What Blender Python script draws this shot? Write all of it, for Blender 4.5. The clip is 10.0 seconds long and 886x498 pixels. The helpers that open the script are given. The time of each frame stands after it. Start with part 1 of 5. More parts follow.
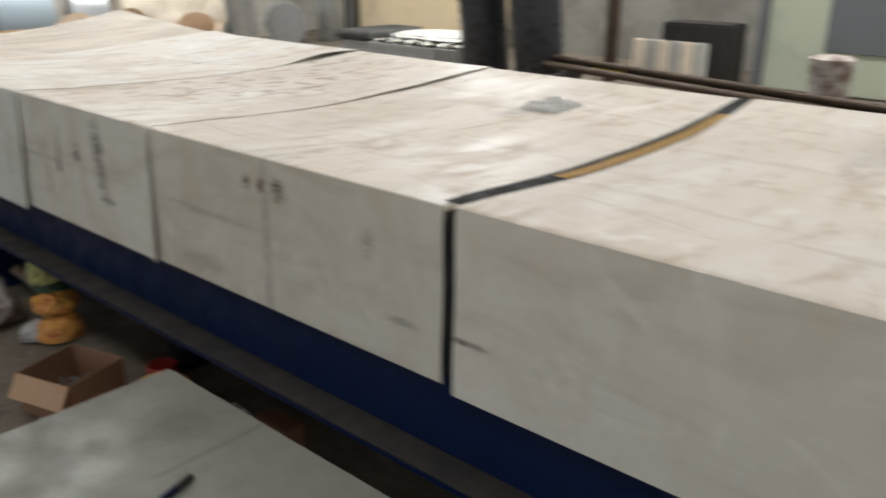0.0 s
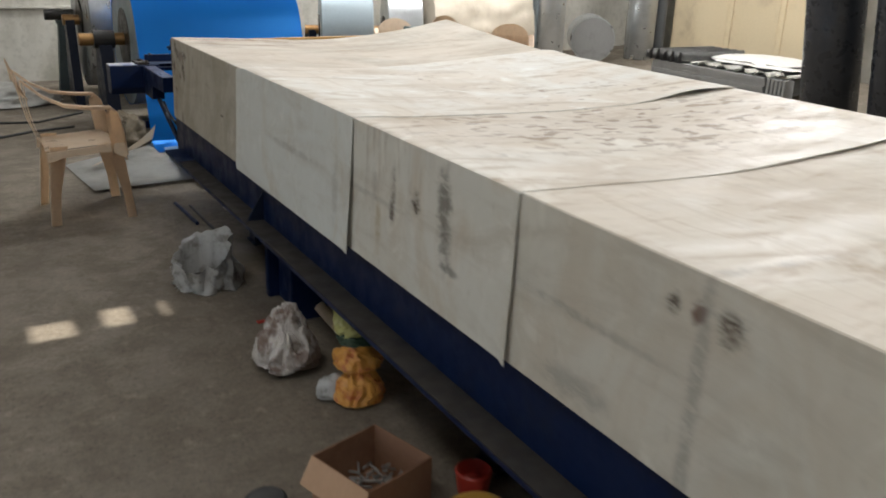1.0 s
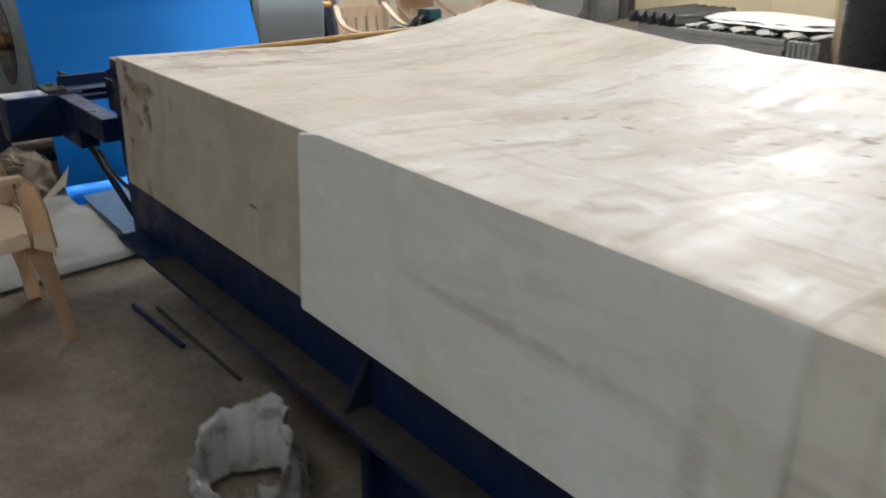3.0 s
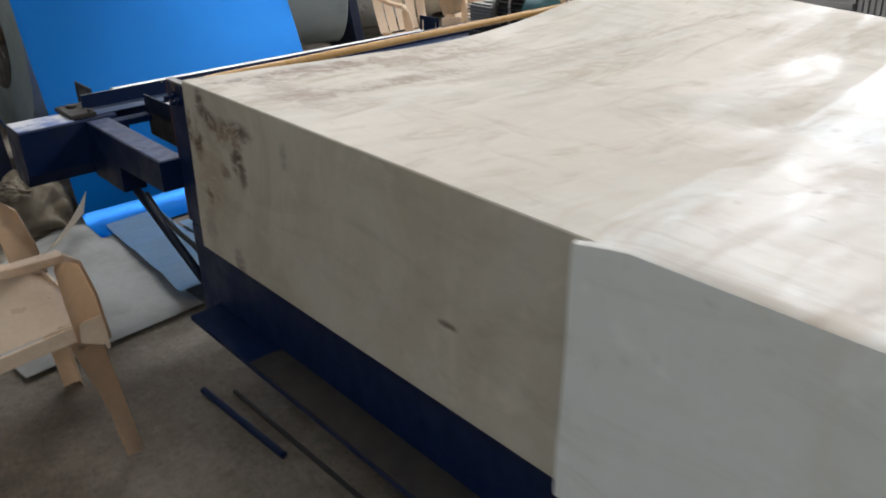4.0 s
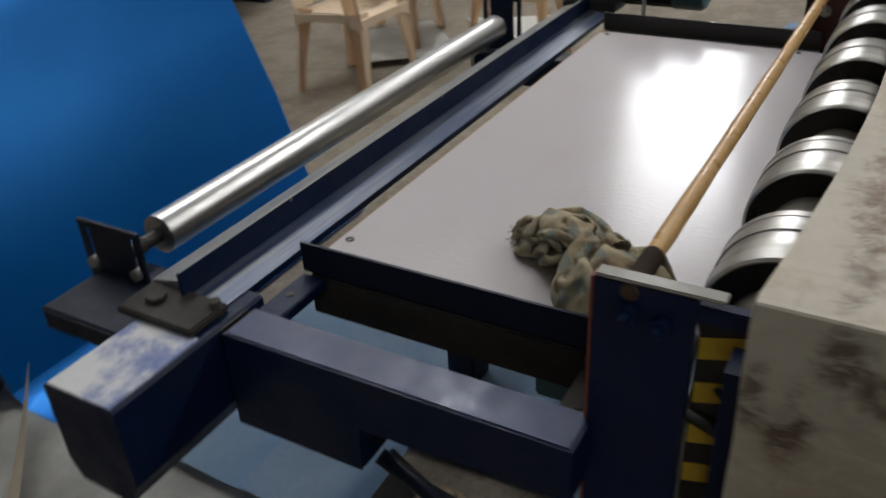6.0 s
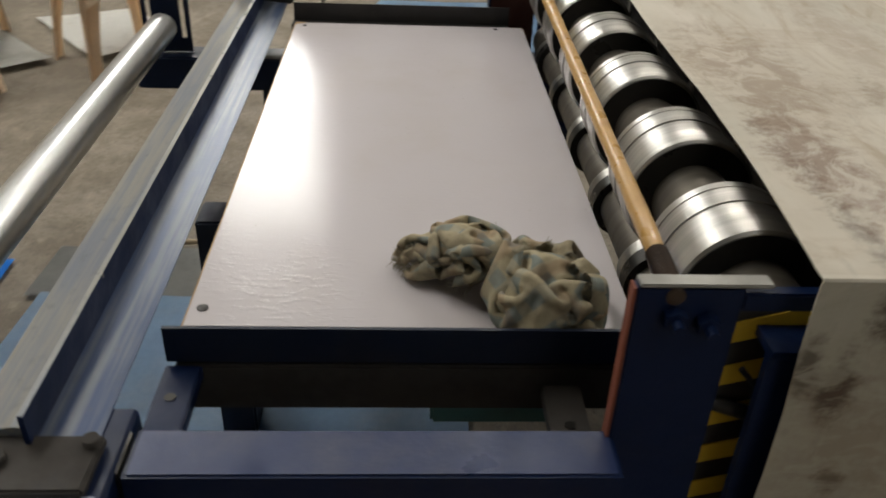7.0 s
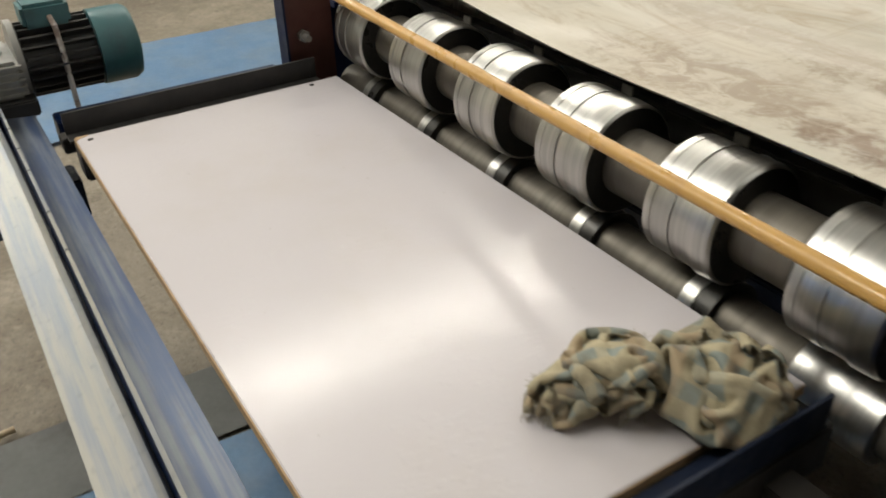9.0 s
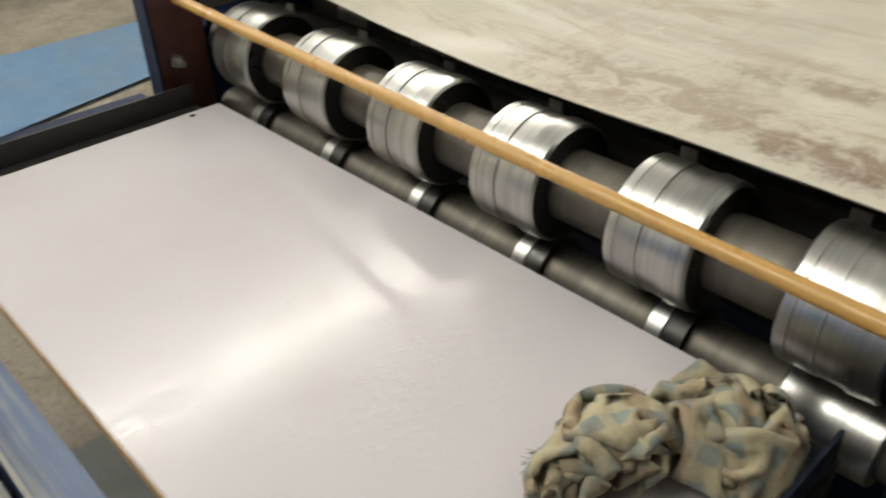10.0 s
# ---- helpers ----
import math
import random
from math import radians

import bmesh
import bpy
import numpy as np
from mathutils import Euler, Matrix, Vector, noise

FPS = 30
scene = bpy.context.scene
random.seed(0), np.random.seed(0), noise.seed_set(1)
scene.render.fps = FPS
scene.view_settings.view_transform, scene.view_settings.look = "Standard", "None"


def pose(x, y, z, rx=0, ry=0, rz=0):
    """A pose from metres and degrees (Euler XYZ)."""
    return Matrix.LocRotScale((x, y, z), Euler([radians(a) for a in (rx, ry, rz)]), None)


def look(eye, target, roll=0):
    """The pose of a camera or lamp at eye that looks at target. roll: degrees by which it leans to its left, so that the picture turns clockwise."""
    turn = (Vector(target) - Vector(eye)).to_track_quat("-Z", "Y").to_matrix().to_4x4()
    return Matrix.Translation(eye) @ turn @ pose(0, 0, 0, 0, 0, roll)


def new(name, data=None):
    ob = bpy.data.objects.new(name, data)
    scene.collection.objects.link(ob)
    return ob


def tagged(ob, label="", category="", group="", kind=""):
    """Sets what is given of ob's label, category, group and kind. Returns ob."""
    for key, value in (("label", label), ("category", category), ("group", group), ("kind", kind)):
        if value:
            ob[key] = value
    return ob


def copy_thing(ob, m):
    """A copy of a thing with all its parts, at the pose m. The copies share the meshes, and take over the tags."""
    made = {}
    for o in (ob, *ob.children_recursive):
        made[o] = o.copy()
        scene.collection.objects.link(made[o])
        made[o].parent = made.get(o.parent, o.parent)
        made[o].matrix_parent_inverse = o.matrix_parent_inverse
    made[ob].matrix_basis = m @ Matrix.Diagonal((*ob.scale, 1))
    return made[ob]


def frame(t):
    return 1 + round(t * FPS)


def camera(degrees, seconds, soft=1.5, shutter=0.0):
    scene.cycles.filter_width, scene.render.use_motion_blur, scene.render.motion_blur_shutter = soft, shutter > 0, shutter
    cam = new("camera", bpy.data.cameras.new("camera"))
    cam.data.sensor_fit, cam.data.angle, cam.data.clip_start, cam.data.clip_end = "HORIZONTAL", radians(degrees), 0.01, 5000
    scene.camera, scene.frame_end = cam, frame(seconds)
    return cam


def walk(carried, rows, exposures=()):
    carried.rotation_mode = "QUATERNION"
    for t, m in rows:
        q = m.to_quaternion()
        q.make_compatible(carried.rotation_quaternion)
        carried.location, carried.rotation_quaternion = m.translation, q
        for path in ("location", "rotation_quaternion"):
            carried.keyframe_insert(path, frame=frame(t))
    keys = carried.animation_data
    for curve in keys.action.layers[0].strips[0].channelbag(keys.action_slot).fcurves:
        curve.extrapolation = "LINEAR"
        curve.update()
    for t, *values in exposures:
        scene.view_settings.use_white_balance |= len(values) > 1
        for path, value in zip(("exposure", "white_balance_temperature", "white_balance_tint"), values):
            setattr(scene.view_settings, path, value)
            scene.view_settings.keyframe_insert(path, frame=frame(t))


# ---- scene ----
cam = camera(56.3, 10.0, 1.8, 0.5)
PATH = [
    (0, (-1.254, -5.56, 1.5), (0.163, -4.322, 0.82), 0.5),
    (0.2, (-1.172, -5.425, 1.49), (0.118, -4.05, 0.823), 0.5),
    (0.3, (-1.165, -5.348, 1.505), (0.082, -3.924, 0.86), 1.0),
    (0.5, (-1.1, -5.179, 1.498), (-0.009, -3.628, 0.862), 1.3),
    (0.7, (-1.055, -4.996, 1.464), (-0.091, -3.375, 0.799), 1.4),
    (1, (-1.049, -4.741, 1.485), (-0.09, -3.119, 0.816), 2.1),
    (1.5, (-1.004, -4.305, 1.489), (0.037, -2.735, 0.818), 0.3),
    (2, (-0.971, -3.83, 1.487), (0.066, -2.281, 0.762), 0.9),
    (2.5, (-0.973, -3.322, 1.483), (0.183, -1.888, 0.703), 2.1),
    (3, (-0.903, -2.845, 1.461), (0.257, -1.401, 0.705), 0.2),
    (3.2, (-0.863, -2.645, 1.479), (0.244, -1.18, 0.686), -1.5),
    (4.3, (-0.812, -1.618, 1.474), (0.405, -0.294, 0.598), -0.7),
    (4.5, (-0.833, -1.432, 1.466), (0.419, -0.148, 0.579), 0.4),
    (5, (-0.853, -0.925, 1.46), (0.402, 0.292, 0.488), 0.3),
    (5.5, (-0.837, -0.429, 1.489), (0.562, 0.582, 0.478), 0.5),
    (6, (-0.707, -0.076, 1.469), (0.768, 0.805, 0.446), -3.3),
    (6.2, (-0.678, 0.026, 1.453), (0.884, 0.7, 0.402), -1.7),
    (7.3, (-0.642, 0.527, 1.448), (1.041, 0.309, 0.39), 1.0),
    (7.5, (-0.591, 0.59, 1.448), (1.092, 0.36, 0.392), -0.8),
    (8, (-0.455, 0.71, 1.467), (1.171, 0.247, 0.398), 0.9),
    (8.5, (-0.359, 0.834, 1.494), (1.156, 0.037, 0.459), -1.1),
    (9, (-0.217, 0.874, 1.486), (1.22, -0.01, 0.411), -1.7),
    (9.5, (-0.035, 0.855, 1.485), (1.314, -0.108, 0.365), -4.0),
    (10, (-0.018, 0.874, 1.496), (1.199, -0.26, 0.385), -1.4),
]
EXPOSURES = [(0, 1.17, 6300, 10), (0.5, 1.36, 6300, 10), (1.0, 1.16, 6300, 10), (3.0, 1.1, 6200, 10), (4.5, 1.15, 5900, 10), (5.0, 1.15, 5950, 10), (5.5, 0.95, 6050, 10), (6.0, 0.38, 6250, 9), (6.2, 0.38, 6350, 9),
             (7.3, 0.72, 6750, 7), (7.5, 0.75, 6750, 7), (8.5, 1.06, 6800, 5), (9.0, 1.13, 6800, 5), (10.0, 1.11, 6700, 4)]
walk(cam, [(t, look(eye, target, roll)) for t, eye, target, roll in PATH], EXPOSURES)

# ---- light ----
world = bpy.data.worlds.new("sky")
scene.world = world
world.use_nodes = True
wn = world.node_tree.nodes
sky = wn.new("ShaderNodeTexSky")
sky.sky_type, sky.sun_disc = "NISHITA", False
sky.sun_elevation, sky.sun_rotation = radians(45), radians(-90)
wn["Background"].inputs["Strength"].default_value = 0.12
world.node_tree.links.new(sky.outputs[0], wn["Background"].inputs["Color"])

sun = new("sun", bpy.data.lights.new("sun", "SUN"))
sun.data.energy, sun.data.angle, sun.data.color = 5.0, radians(0.3), (1.0, 0.93, 0.82)
sun.matrix_world = look((-7, 0, 7), (0, 0, 0))


def area(name, eye, target, w, h, watts, color=(1, 1, 1)):
    lamp = new(name, bpy.data.lights.new(name, "AREA"))
    lamp.data.shape, lamp.data.size, lamp.data.size_y = "RECTANGLE", w, h
    lamp.data.energy, lamp.data.color = watts, color
    lamp.matrix_world = look(eye, target)
    return lamp


# East skylight and window follow board reflections; the other four are added fill lamps.
area("skylight_east", (5.9, -5.6, 5.48), (5.9, -5.6, 0), 0.42, 11.0, 305, (1.0, 0.97, 0.92))
area("fill_mid", (0.2, -3.0, 5.48), (0.2, -3.0, 0), 1.2, 7.0, 20, (1.0, 0.98, 0.94))
area("fill_north", (3.2, 3.4, 5.48), (3.2, 3.4, 0), 5.0, 1.2, 165, (1.0, 0.98, 0.95))
area("window_east_light", (8.18, 2.0, 4.1), (0, 0.3, 0.8), 1.2, 2.3, 75, (1.0, 0.98, 0.95))
area("fill_west", (-2.9, -5.0, 5.48), (-2.9, -5.0, 0), 1.2, 9.0, 60, (1.0, 0.98, 0.95))
area("fill_low_west", (-8.9, -5.0, 1.8), (0, -5.0, 1.2), 5.0, 3.4, 6, (1.0, 0.98, 0.95))


# ---- materials ----
class Mat:
    """A small builder for node materials in object coordinates."""

    def __init__(self, name, rough=0.6, metal=0.0, spec=0.5):
        self.m = bpy.data.materials.new(name)
        self.m.use_nodes = True
        self.ragged = None
        self.t = self.m.node_tree
        self.b = self.t.nodes["Principled BSDF"]
        self.b.inputs["Roughness"].default_value = rough
        self.b.inputs["Metallic"].default_value = metal
        self.b.inputs["Specular IOR Level"].default_value = spec
        self.co = self.t.nodes.new("ShaderNodeTexCoord").outputs["Object"]

    def node(self, kind, **ins):
        n = self.t.nodes.new(kind)
        for k, v in ins.items():
            sock = n.inputs[k.replace("_", " ")]
            if hasattr(v, "is_output"):
                self.t.links.new(v, sock)
            else:
                sock.default_value = v
        return n

    def scaled(self, s):
        n = self.node("ShaderNodeMapping")
        n.inputs["Scale"].default_value = s
        self.t.links.new(self.co, n.inputs["Vector"])
        return n.outputs[0]

    def noise(self, scale, detail=4, rough=0.55, stretch=None, distort=0.0):
        v = self.scaled(stretch) if stretch else self.co
        return self.node("ShaderNodeTexNoise", Vector=v, Scale=scale, Detail=detail, Roughness=rough, Distortion=distort).outputs["Fac"]

    def ramp(self, fac, lo, hi, a=0.0, b=1.0):
        n = self.node("ShaderNodeMapRange", Value=fac)
        for i, v in ((1, lo), (2, hi), (3, a), (4, b)):
            n.inputs[i].default_value = v
        n.interpolation_type = "SMOOTHSTEP"
        return n.outputs[0]

    def math(self, op, a, b=0.0):
        n = self.t.nodes.new("ShaderNodeMath")
        n.operation = op
        for i, v in ((0, a), (1, b)):
            if hasattr(v, "is_output"):
                self.t.links.new(v, n.inputs[i])
            else:
                n.inputs[i].default_value = v
        return n.outputs[0]

    def mix(self, fac, a, b):
        n = self.t.nodes.new("ShaderNodeMix")
        n.data_type = "RGBA"
        for i, v in ((0, fac), (6, a), (7, b)):
            if hasattr(v, "is_output"):
                self.t.links.new(v, n.inputs[i])
            else:
                n.inputs[i].default_value = (*v, 1) if isinstance(v, tuple) else v
        return n.outputs[2]

    def blot(self, centre, radii, edge=0.4, wobble=0.62):
        """A smeared spot round a place: 1 inside, 0 outside, with a ragged edge."""
        off = self.node("ShaderNodeVectorMath", Vector=self.co)
        off.operation = "SUBTRACT"
        off.inputs[1].default_value = centre
        div = self.node("ShaderNodeVectorMath", Vector=off.outputs[0])
        div.operation = "DIVIDE"
        div.inputs[1].default_value = radii
        leng = self.node("ShaderNodeVectorMath", Vector=div.outputs[0])
        leng.operation = "LENGTH"
        if self.ragged is None:
            coarse = self.math("MULTIPLY", self.math("SUBTRACT", self.noise(17, 6, 0.75, (1, 0.8, 1.3), 0.8), 0.5), 2.6)
            grit = self.math("MULTIPLY", self.math("SUBTRACT", self.noise(75, 4, 0.7), 0.5), 1.3)
            self.ragged = self.math("ADD", coarse, grit)
        d = self.math("ADD", leng.outputs["Value"], self.math("MULTIPLY", self.ragged, wobble))
        return self.ramp(d, 1.0 + edge, 1.0 - edge)

    def color(self, v):
        if hasattr(v, "is_output"):
            self.t.links.new(v, self.b.inputs["Base Color"])
        else:
            self.b.inputs["Base Color"].default_value = (*v, 1)
        return self

    def rough(self, v):
        self.t.links.new(v, self.b.inputs["Roughness"])
        return self

    def bump(self, h, strength=0.3, dist=0.01):
        n = self.node("ShaderNodeBump", Height=h, Strength=strength, Distance=dist)
        self.t.links.new(n.outputs[0], self.b.inputs["Normal"])
        return self


def worn(name, base, dirt, rough=0.5, metal=0.0, scale=6.0, amount=(0.5, 0.75), bump=0.15, fine=60, spec=0.5):
    """Painted or bare surface with cloudy dirt, fine grain and uneven gloss."""
    m = Mat(name, rough, metal, spec)
    cloud = m.ramp(m.noise(scale, 6, 0.65), *amount)
    grain = m.ramp(m.noise(fine, 3), 0.3, 0.7)
    c = m.mix(cloud, base, dirt)
    c = m.mix(m.math("MULTIPLY", grain, 0.25), c, tuple(v * 0.75 for v in base))
    m.color(c)
    m.rough(m.ramp(m.noise(scale * 2.3, 4), 0.3, 0.7, max(rough - 0.1, 0.05), min(rough + 0.15, 1)))
    m.bump(m.noise(fine, 4), bump, 0.004)
    return m.m


def turned_metal(name, base, rough, streaks=(70.0, 3.0, 3.0), metal=1.0, dull=0.75):
    """Machined metal: fine rings or streaks along one way, faint stains."""
    m = Mat(name, rough, metal)
    rings = m.noise(1.0, 3, 0.6, streaks)
    stain = m.ramp(m.noise(9, 5, 0.6), 0.45, 0.8)
    c = m.mix(m.ramp(rings, 0.3, 0.7), base, tuple(v * dull for v in base))
    c = m.mix(m.math("MULTIPLY", stain, 0.2), c, (base[0] * 0.62, base[1] * 0.58, base[2] * 0.52))
    m.color(c)
    m.rough(m.ramp(rings, 0.25, 0.75, max(rough - 0.04, 0.05), rough + 0.06))
    return m.m


def laminate():
    """Glossy off-white board with faint rows of wear marks and pale stains."""
    m = Mat("white_laminate", 0.2, 0.0, 0.21)
    stain = m.ramp(m.noise(3.0, 5, 0.6), 0.45, 0.8)
    c = m.mix(m.math("MULTIPLY", stain, 0.5), (0.51, 0.475, 0.49), (0.46, 0.41, 0.375))
    marks = m.ramp(m.noise(45, 4, 0.65), 0.69, 0.76)
    c = m.mix(m.math("MULTIPLY", marks, 0.35), c, (0.30, 0.26, 0.22))
    m.color(c)
    m.rough(m.ramp(m.noise(1.0, 4, 0.7, (95, 16, 10)), 0.35, 0.7, 0.13, 0.25))
    rows = m.ramp(m.noise(1.0, 2, 0.5, (120, 40, 10)), 0.52, 0.62)
    worn_area = m.ramp(m.noise(5.0, 4, 0.6), 0.42, 0.6)
    m.bump(m.math("ADD", m.noise(1.0, 3, 0.6, (70, 22, 10)), m.math("MULTIPLY", rows, m.math("MULTIPLY", worn_area, 1.2))), 0.10, 0.0015)
    return m.m


def sheet_metal(name, base, dusty, dust=(0.42, 0.68), spots=(), brown=(0.30, 0.235, 0.165), rough=0.47, flecks=()):
    """Coated sheet used as a cover: dust drifts, wiped bright patches, smears and grease marks."""
    m = Mat(name, rough, 0.0, 0.5)
    drift = m.ramp(m.noise(2.6, 6, 0.62, (0.6, 1.5, 1.0), 1.2), *dust)
    streak = m.ramp(m.noise(5.0, 6, 0.66, (2.4, 0.34, 1.6), 0.7), 0.45, 0.72)
    c = m.mix(m.math("MULTIPLY", drift, 0.75), base, dusty)
    c = m.mix(m.math("MULTIPLY", streak, 0.5), c, tuple(v * 0.76 for v in dusty))
    mottle = m.ramp(m.noise(9.0, 6, 0.7, (0.6, 1.6, 1.0), 1.0), 0.5, 0.72)
    c = m.mix(m.math("MULTIPLY", mottle, 0.35), c, tuple(min(v * 1.12, 0.8) for v in base))
    up = m.node("ShaderNodeSeparateXYZ", Vector=m.node("ShaderNodeNewGeometry").outputs["Normal"]).outputs["Z"]
    level = m.ramp(up, 0.55, 0.9)
    veil = m.math("MULTIPLY", level, m.ramp(m.noise(1.6, 5, 0.6, (0.8, 1.2, 1.0), 1.0), 0.30, 0.62, 0.25, 0.95))
    c = m.mix(veil, c, (0.575, 0.515, 0.432))
    silt = m.math("MULTIPLY", level, m.ramp(m.noise(4.2, 7, 0.68, (0.5, 1.7, 1.0), 1.6), 0.50, 0.68))
    c = m.mix(m.math("MULTIPLY", silt, 0.8), c, (0.37, 0.295, 0.21))
    tide = m.math("MULTIPLY", level, m.ramp(m.noise(1.1, 5, 0.6, (0.7, 1.3, 1.0), 0.8), 0.48, 0.64))
    c = m.mix(m.math("MULTIPLY", tide, 0.4), c, (0.43, 0.365, 0.285))
    drag = m.math("MULTIPLY", level, m.ramp(m.noise(4.0, 7, 0.7, (2.6, 0.42, 1.0), 0.9), 0.52, 0.68))
    c = m.mix(m.math("MULTIPLY", drag, 0.42), c, (0.36, 0.285, 0.205))
    wiped = m.ramp(m.noise(3.7, 5, 0.6, (0.7, 1.0, 1.0), 2.0), 0.58, 0.70)
    c = m.mix(m.math("MULTIPLY", wiped, 0.5), c, tuple(min(v * 1.18, 0.85) for v in base))
    scuff = m.ramp(m.noise(14.0, 5, 0.7), 0.62, 0.78)
    c = m.mix(m.math("MULTIPLY", scuff, 0.35), c, brown)
    wire = m.ramp(m.noise(48.0, 3, 0.6, (0.25, 1.0, 0.4)), 0.62, 0.72)
    c = m.mix(m.math("MULTIPLY", wire, 0.22), c, tuple(v * 0.6 for v in dusty))
    for centre, radii, cut in flecks:
        bits = m.ramp(m.noise(17.0, 3, 0.5, (0.75, 1.5, 0.2), 0.4), cut - 0.03, cut + 0.05)
        c = m.mix(m.math("MULTIPLY", m.math("MULTIPLY", bits, m.blot(centre, radii, 0.6, 0.2)), 0.85), c, (0.19, 0.13, 0.08))
    for centre, radii, depth, tint in spots:
        speck = m.ramp(m.noise(1.0, 5, 0.7, (14.0, 16.0, 34.0), 0.9), 0.38, 0.54, 0.30, 1.0)
        c = m.mix(m.math("MULTIPLY", m.math("MULTIPLY", m.blot(centre, radii, 0.55, 0.8), speck), depth), c, tint)
    m.color(c)
    m.rough(m.ramp(m.math("ADD", m.math("MULTIPLY", drift, 0.5), m.math("MULTIPLY", mottle, -0.35)), -0.35, 0.6, rough - 0.09, rough + 0.26))
    m.bump(m.math("ADD", m.noise(3.2, 3, 0.5), m.math("MULTIPLY", m.noise(11.0, 3, 0.5, (0.7, 1.3, 1.0)), 0.30)), 0.5, 0.025)
    return m.m


DARK = (0.068, 0.047, 0.032)
OIL = (0.09, 0.065, 0.045)
GREY = (0.22, 0.21, 0.19)
RUST = (0.16, 0.085, 0.045)
mat_cover_a = sheet_metal("cover_beige", (0.43, 0.405, 0.34), (0.38, 0.34, 0.27), (0.35, 0.62), [
    ((0, -0.085, 0.975), (0.4, 0.022, 0.035), 0.85, DARK), ((0, -0.120, 0.945), (0.4, 0.030, 0.022), 0.8, OIL),
    ((0, -0.050, 0.875), (0.4, 0.022, 0.040), 0.95, DARK), ((0, -0.012, 0.905), (0.4, 0.014, 0.04), 0.8, DARK),
    ((0, -0.170, 0.935), (0.4, 0.050, 0.022), 0.75, OIL), ((0, -0.265, 0.945), (0.4, 0.045, 0.018), 0.95, DARK),
    ((0, -0.215, 0.915), (0.4, 0.05, 0.03), 0.55, RUST), ((0, -0.240, 0.872), (0.4, 0.026, 0.035), 0.95, DARK), ((0, -0.262, 0.840), (0.4, 0.016, 0.025), 0.8, OIL),
    ((0, -0.180, 0.825), (0.4, 0.022, 0.018), 0.7, OIL), ((0, -0.078, 0.740), (0.4, 0.016, 0.016), 0.75, OIL), ((0, -0.10, 0.80), (0.4, 0.09, 0.12), 0.28, RUST),
    ((0, -0.200, 0.590), (0.4, 0.02, 0.05), 0.6, OIL), ((0, -0.06, 0.66), (0.4, 0.03, 0.05), 0.3, OIL),
    ((0, -0.958, 0.752), (0.4, 0.022, 0.006), 0.8, DARK), ((0, -0.45, 0.93), (0.4, 0.012, 0.025), 0.4, OIL),
    ((0.28, -0.12, 1.0), (0.16, 0.05, 0.2), 0.75, RUST), ((0.62, -0.16, 1.0), (0.22, 0.10, 0.2), 0.7, (0.26, 0.19, 0.13)), ((0.36, -0.34, 1.0), (0.20, 0.035, 0.2), 0.7, (0.22, 0.155, 0.10)),
    ((0.75, -0.42, 1.0), (0.3, 0.06, 0.2), 0.6, (0.33, 0.26, 0.19)), ((0.12, -0.30, 1.0), (0.06, 0.14, 0.2), 0.4, RUST)])
mat_cover_b = sheet_metal("cover_bluish_white", (0.64, 0.66, 0.64), (0.58, 0.54, 0.46), (0.48, 0.75), [
    ((0.89, -1.45, 1.0), (0.09, 0.03, 0.2), 0.6, (0.3, 0.23, 0.16)), ((0.55, -1.40, 1.0), (0.12, 0.05, 0.2), 0.5, (0.36, 0.29, 0.21)),
    ((1.2, -1.7, 1.0), (0.10, 0.03, 0.2), 0.5, (0.3, 0.24, 0.17)), ((0.4, -2.1, 1.0), (0.2, 0.1, 0.2), 0.35, (0.4, 0.33, 0.25)),
    ((0, -1.9, 0.80), (0.4, 0.25, 0.012), 0.35, GREY), ((0, -2.32, 0.75), (0.4, 0.02, 0.10), 0.3, GREY)],
    flecks=[((1.0, -2.15, 1.0), (0.6, 0.3, 0.3), 0.64), ((0.7, -1.5, 1.0), (0.6, 0.25, 0.3), 0.66)])
mat_cover_c = sheet_metal("cover_stained_white", (0.63, 0.62, 0.57), (0.55, 0.49, 0.40), (0.42, 0.70), [
    ((0, -2.852, 0.85), (0.4, 0.022, 0.028), 0.95, DARK), ((0, -2.71, 0.79), (0.4, 0.014, 0.03), 0.9, DARK),
    ((0, -2.72, 0.86), (0.4, 0.012, 0.05), 0.6, OIL), ((0, -2.62, 0.72), (0.4, 0.015, 0.07), 0.5, (0.35, 0.27, 0.12)),
    ((0, -3.00, 0.88), (0.4, 0.030, 0.10), 0.8, (0.13, 0.12, 0.105)), ((0, -3.02, 0.80), (0.4, 0.026, 0.09), 0.6, (0.17, 0.155, 0.135)), ((0, -3.04, 0.72), (0.4, 0.04, 0.012), 0.8, GREY),
    ((0, -2.60, 0.84), (0.4, 0.012, 0.04), 0.35, GREY), ((0, -2.50, 0.80), (0.4, 0.25, 0.010), 0.3, GREY)],
    flecks=[((0.85, -2.62, 1.0), (0.75, 0.42, 0.3), 0.58)])
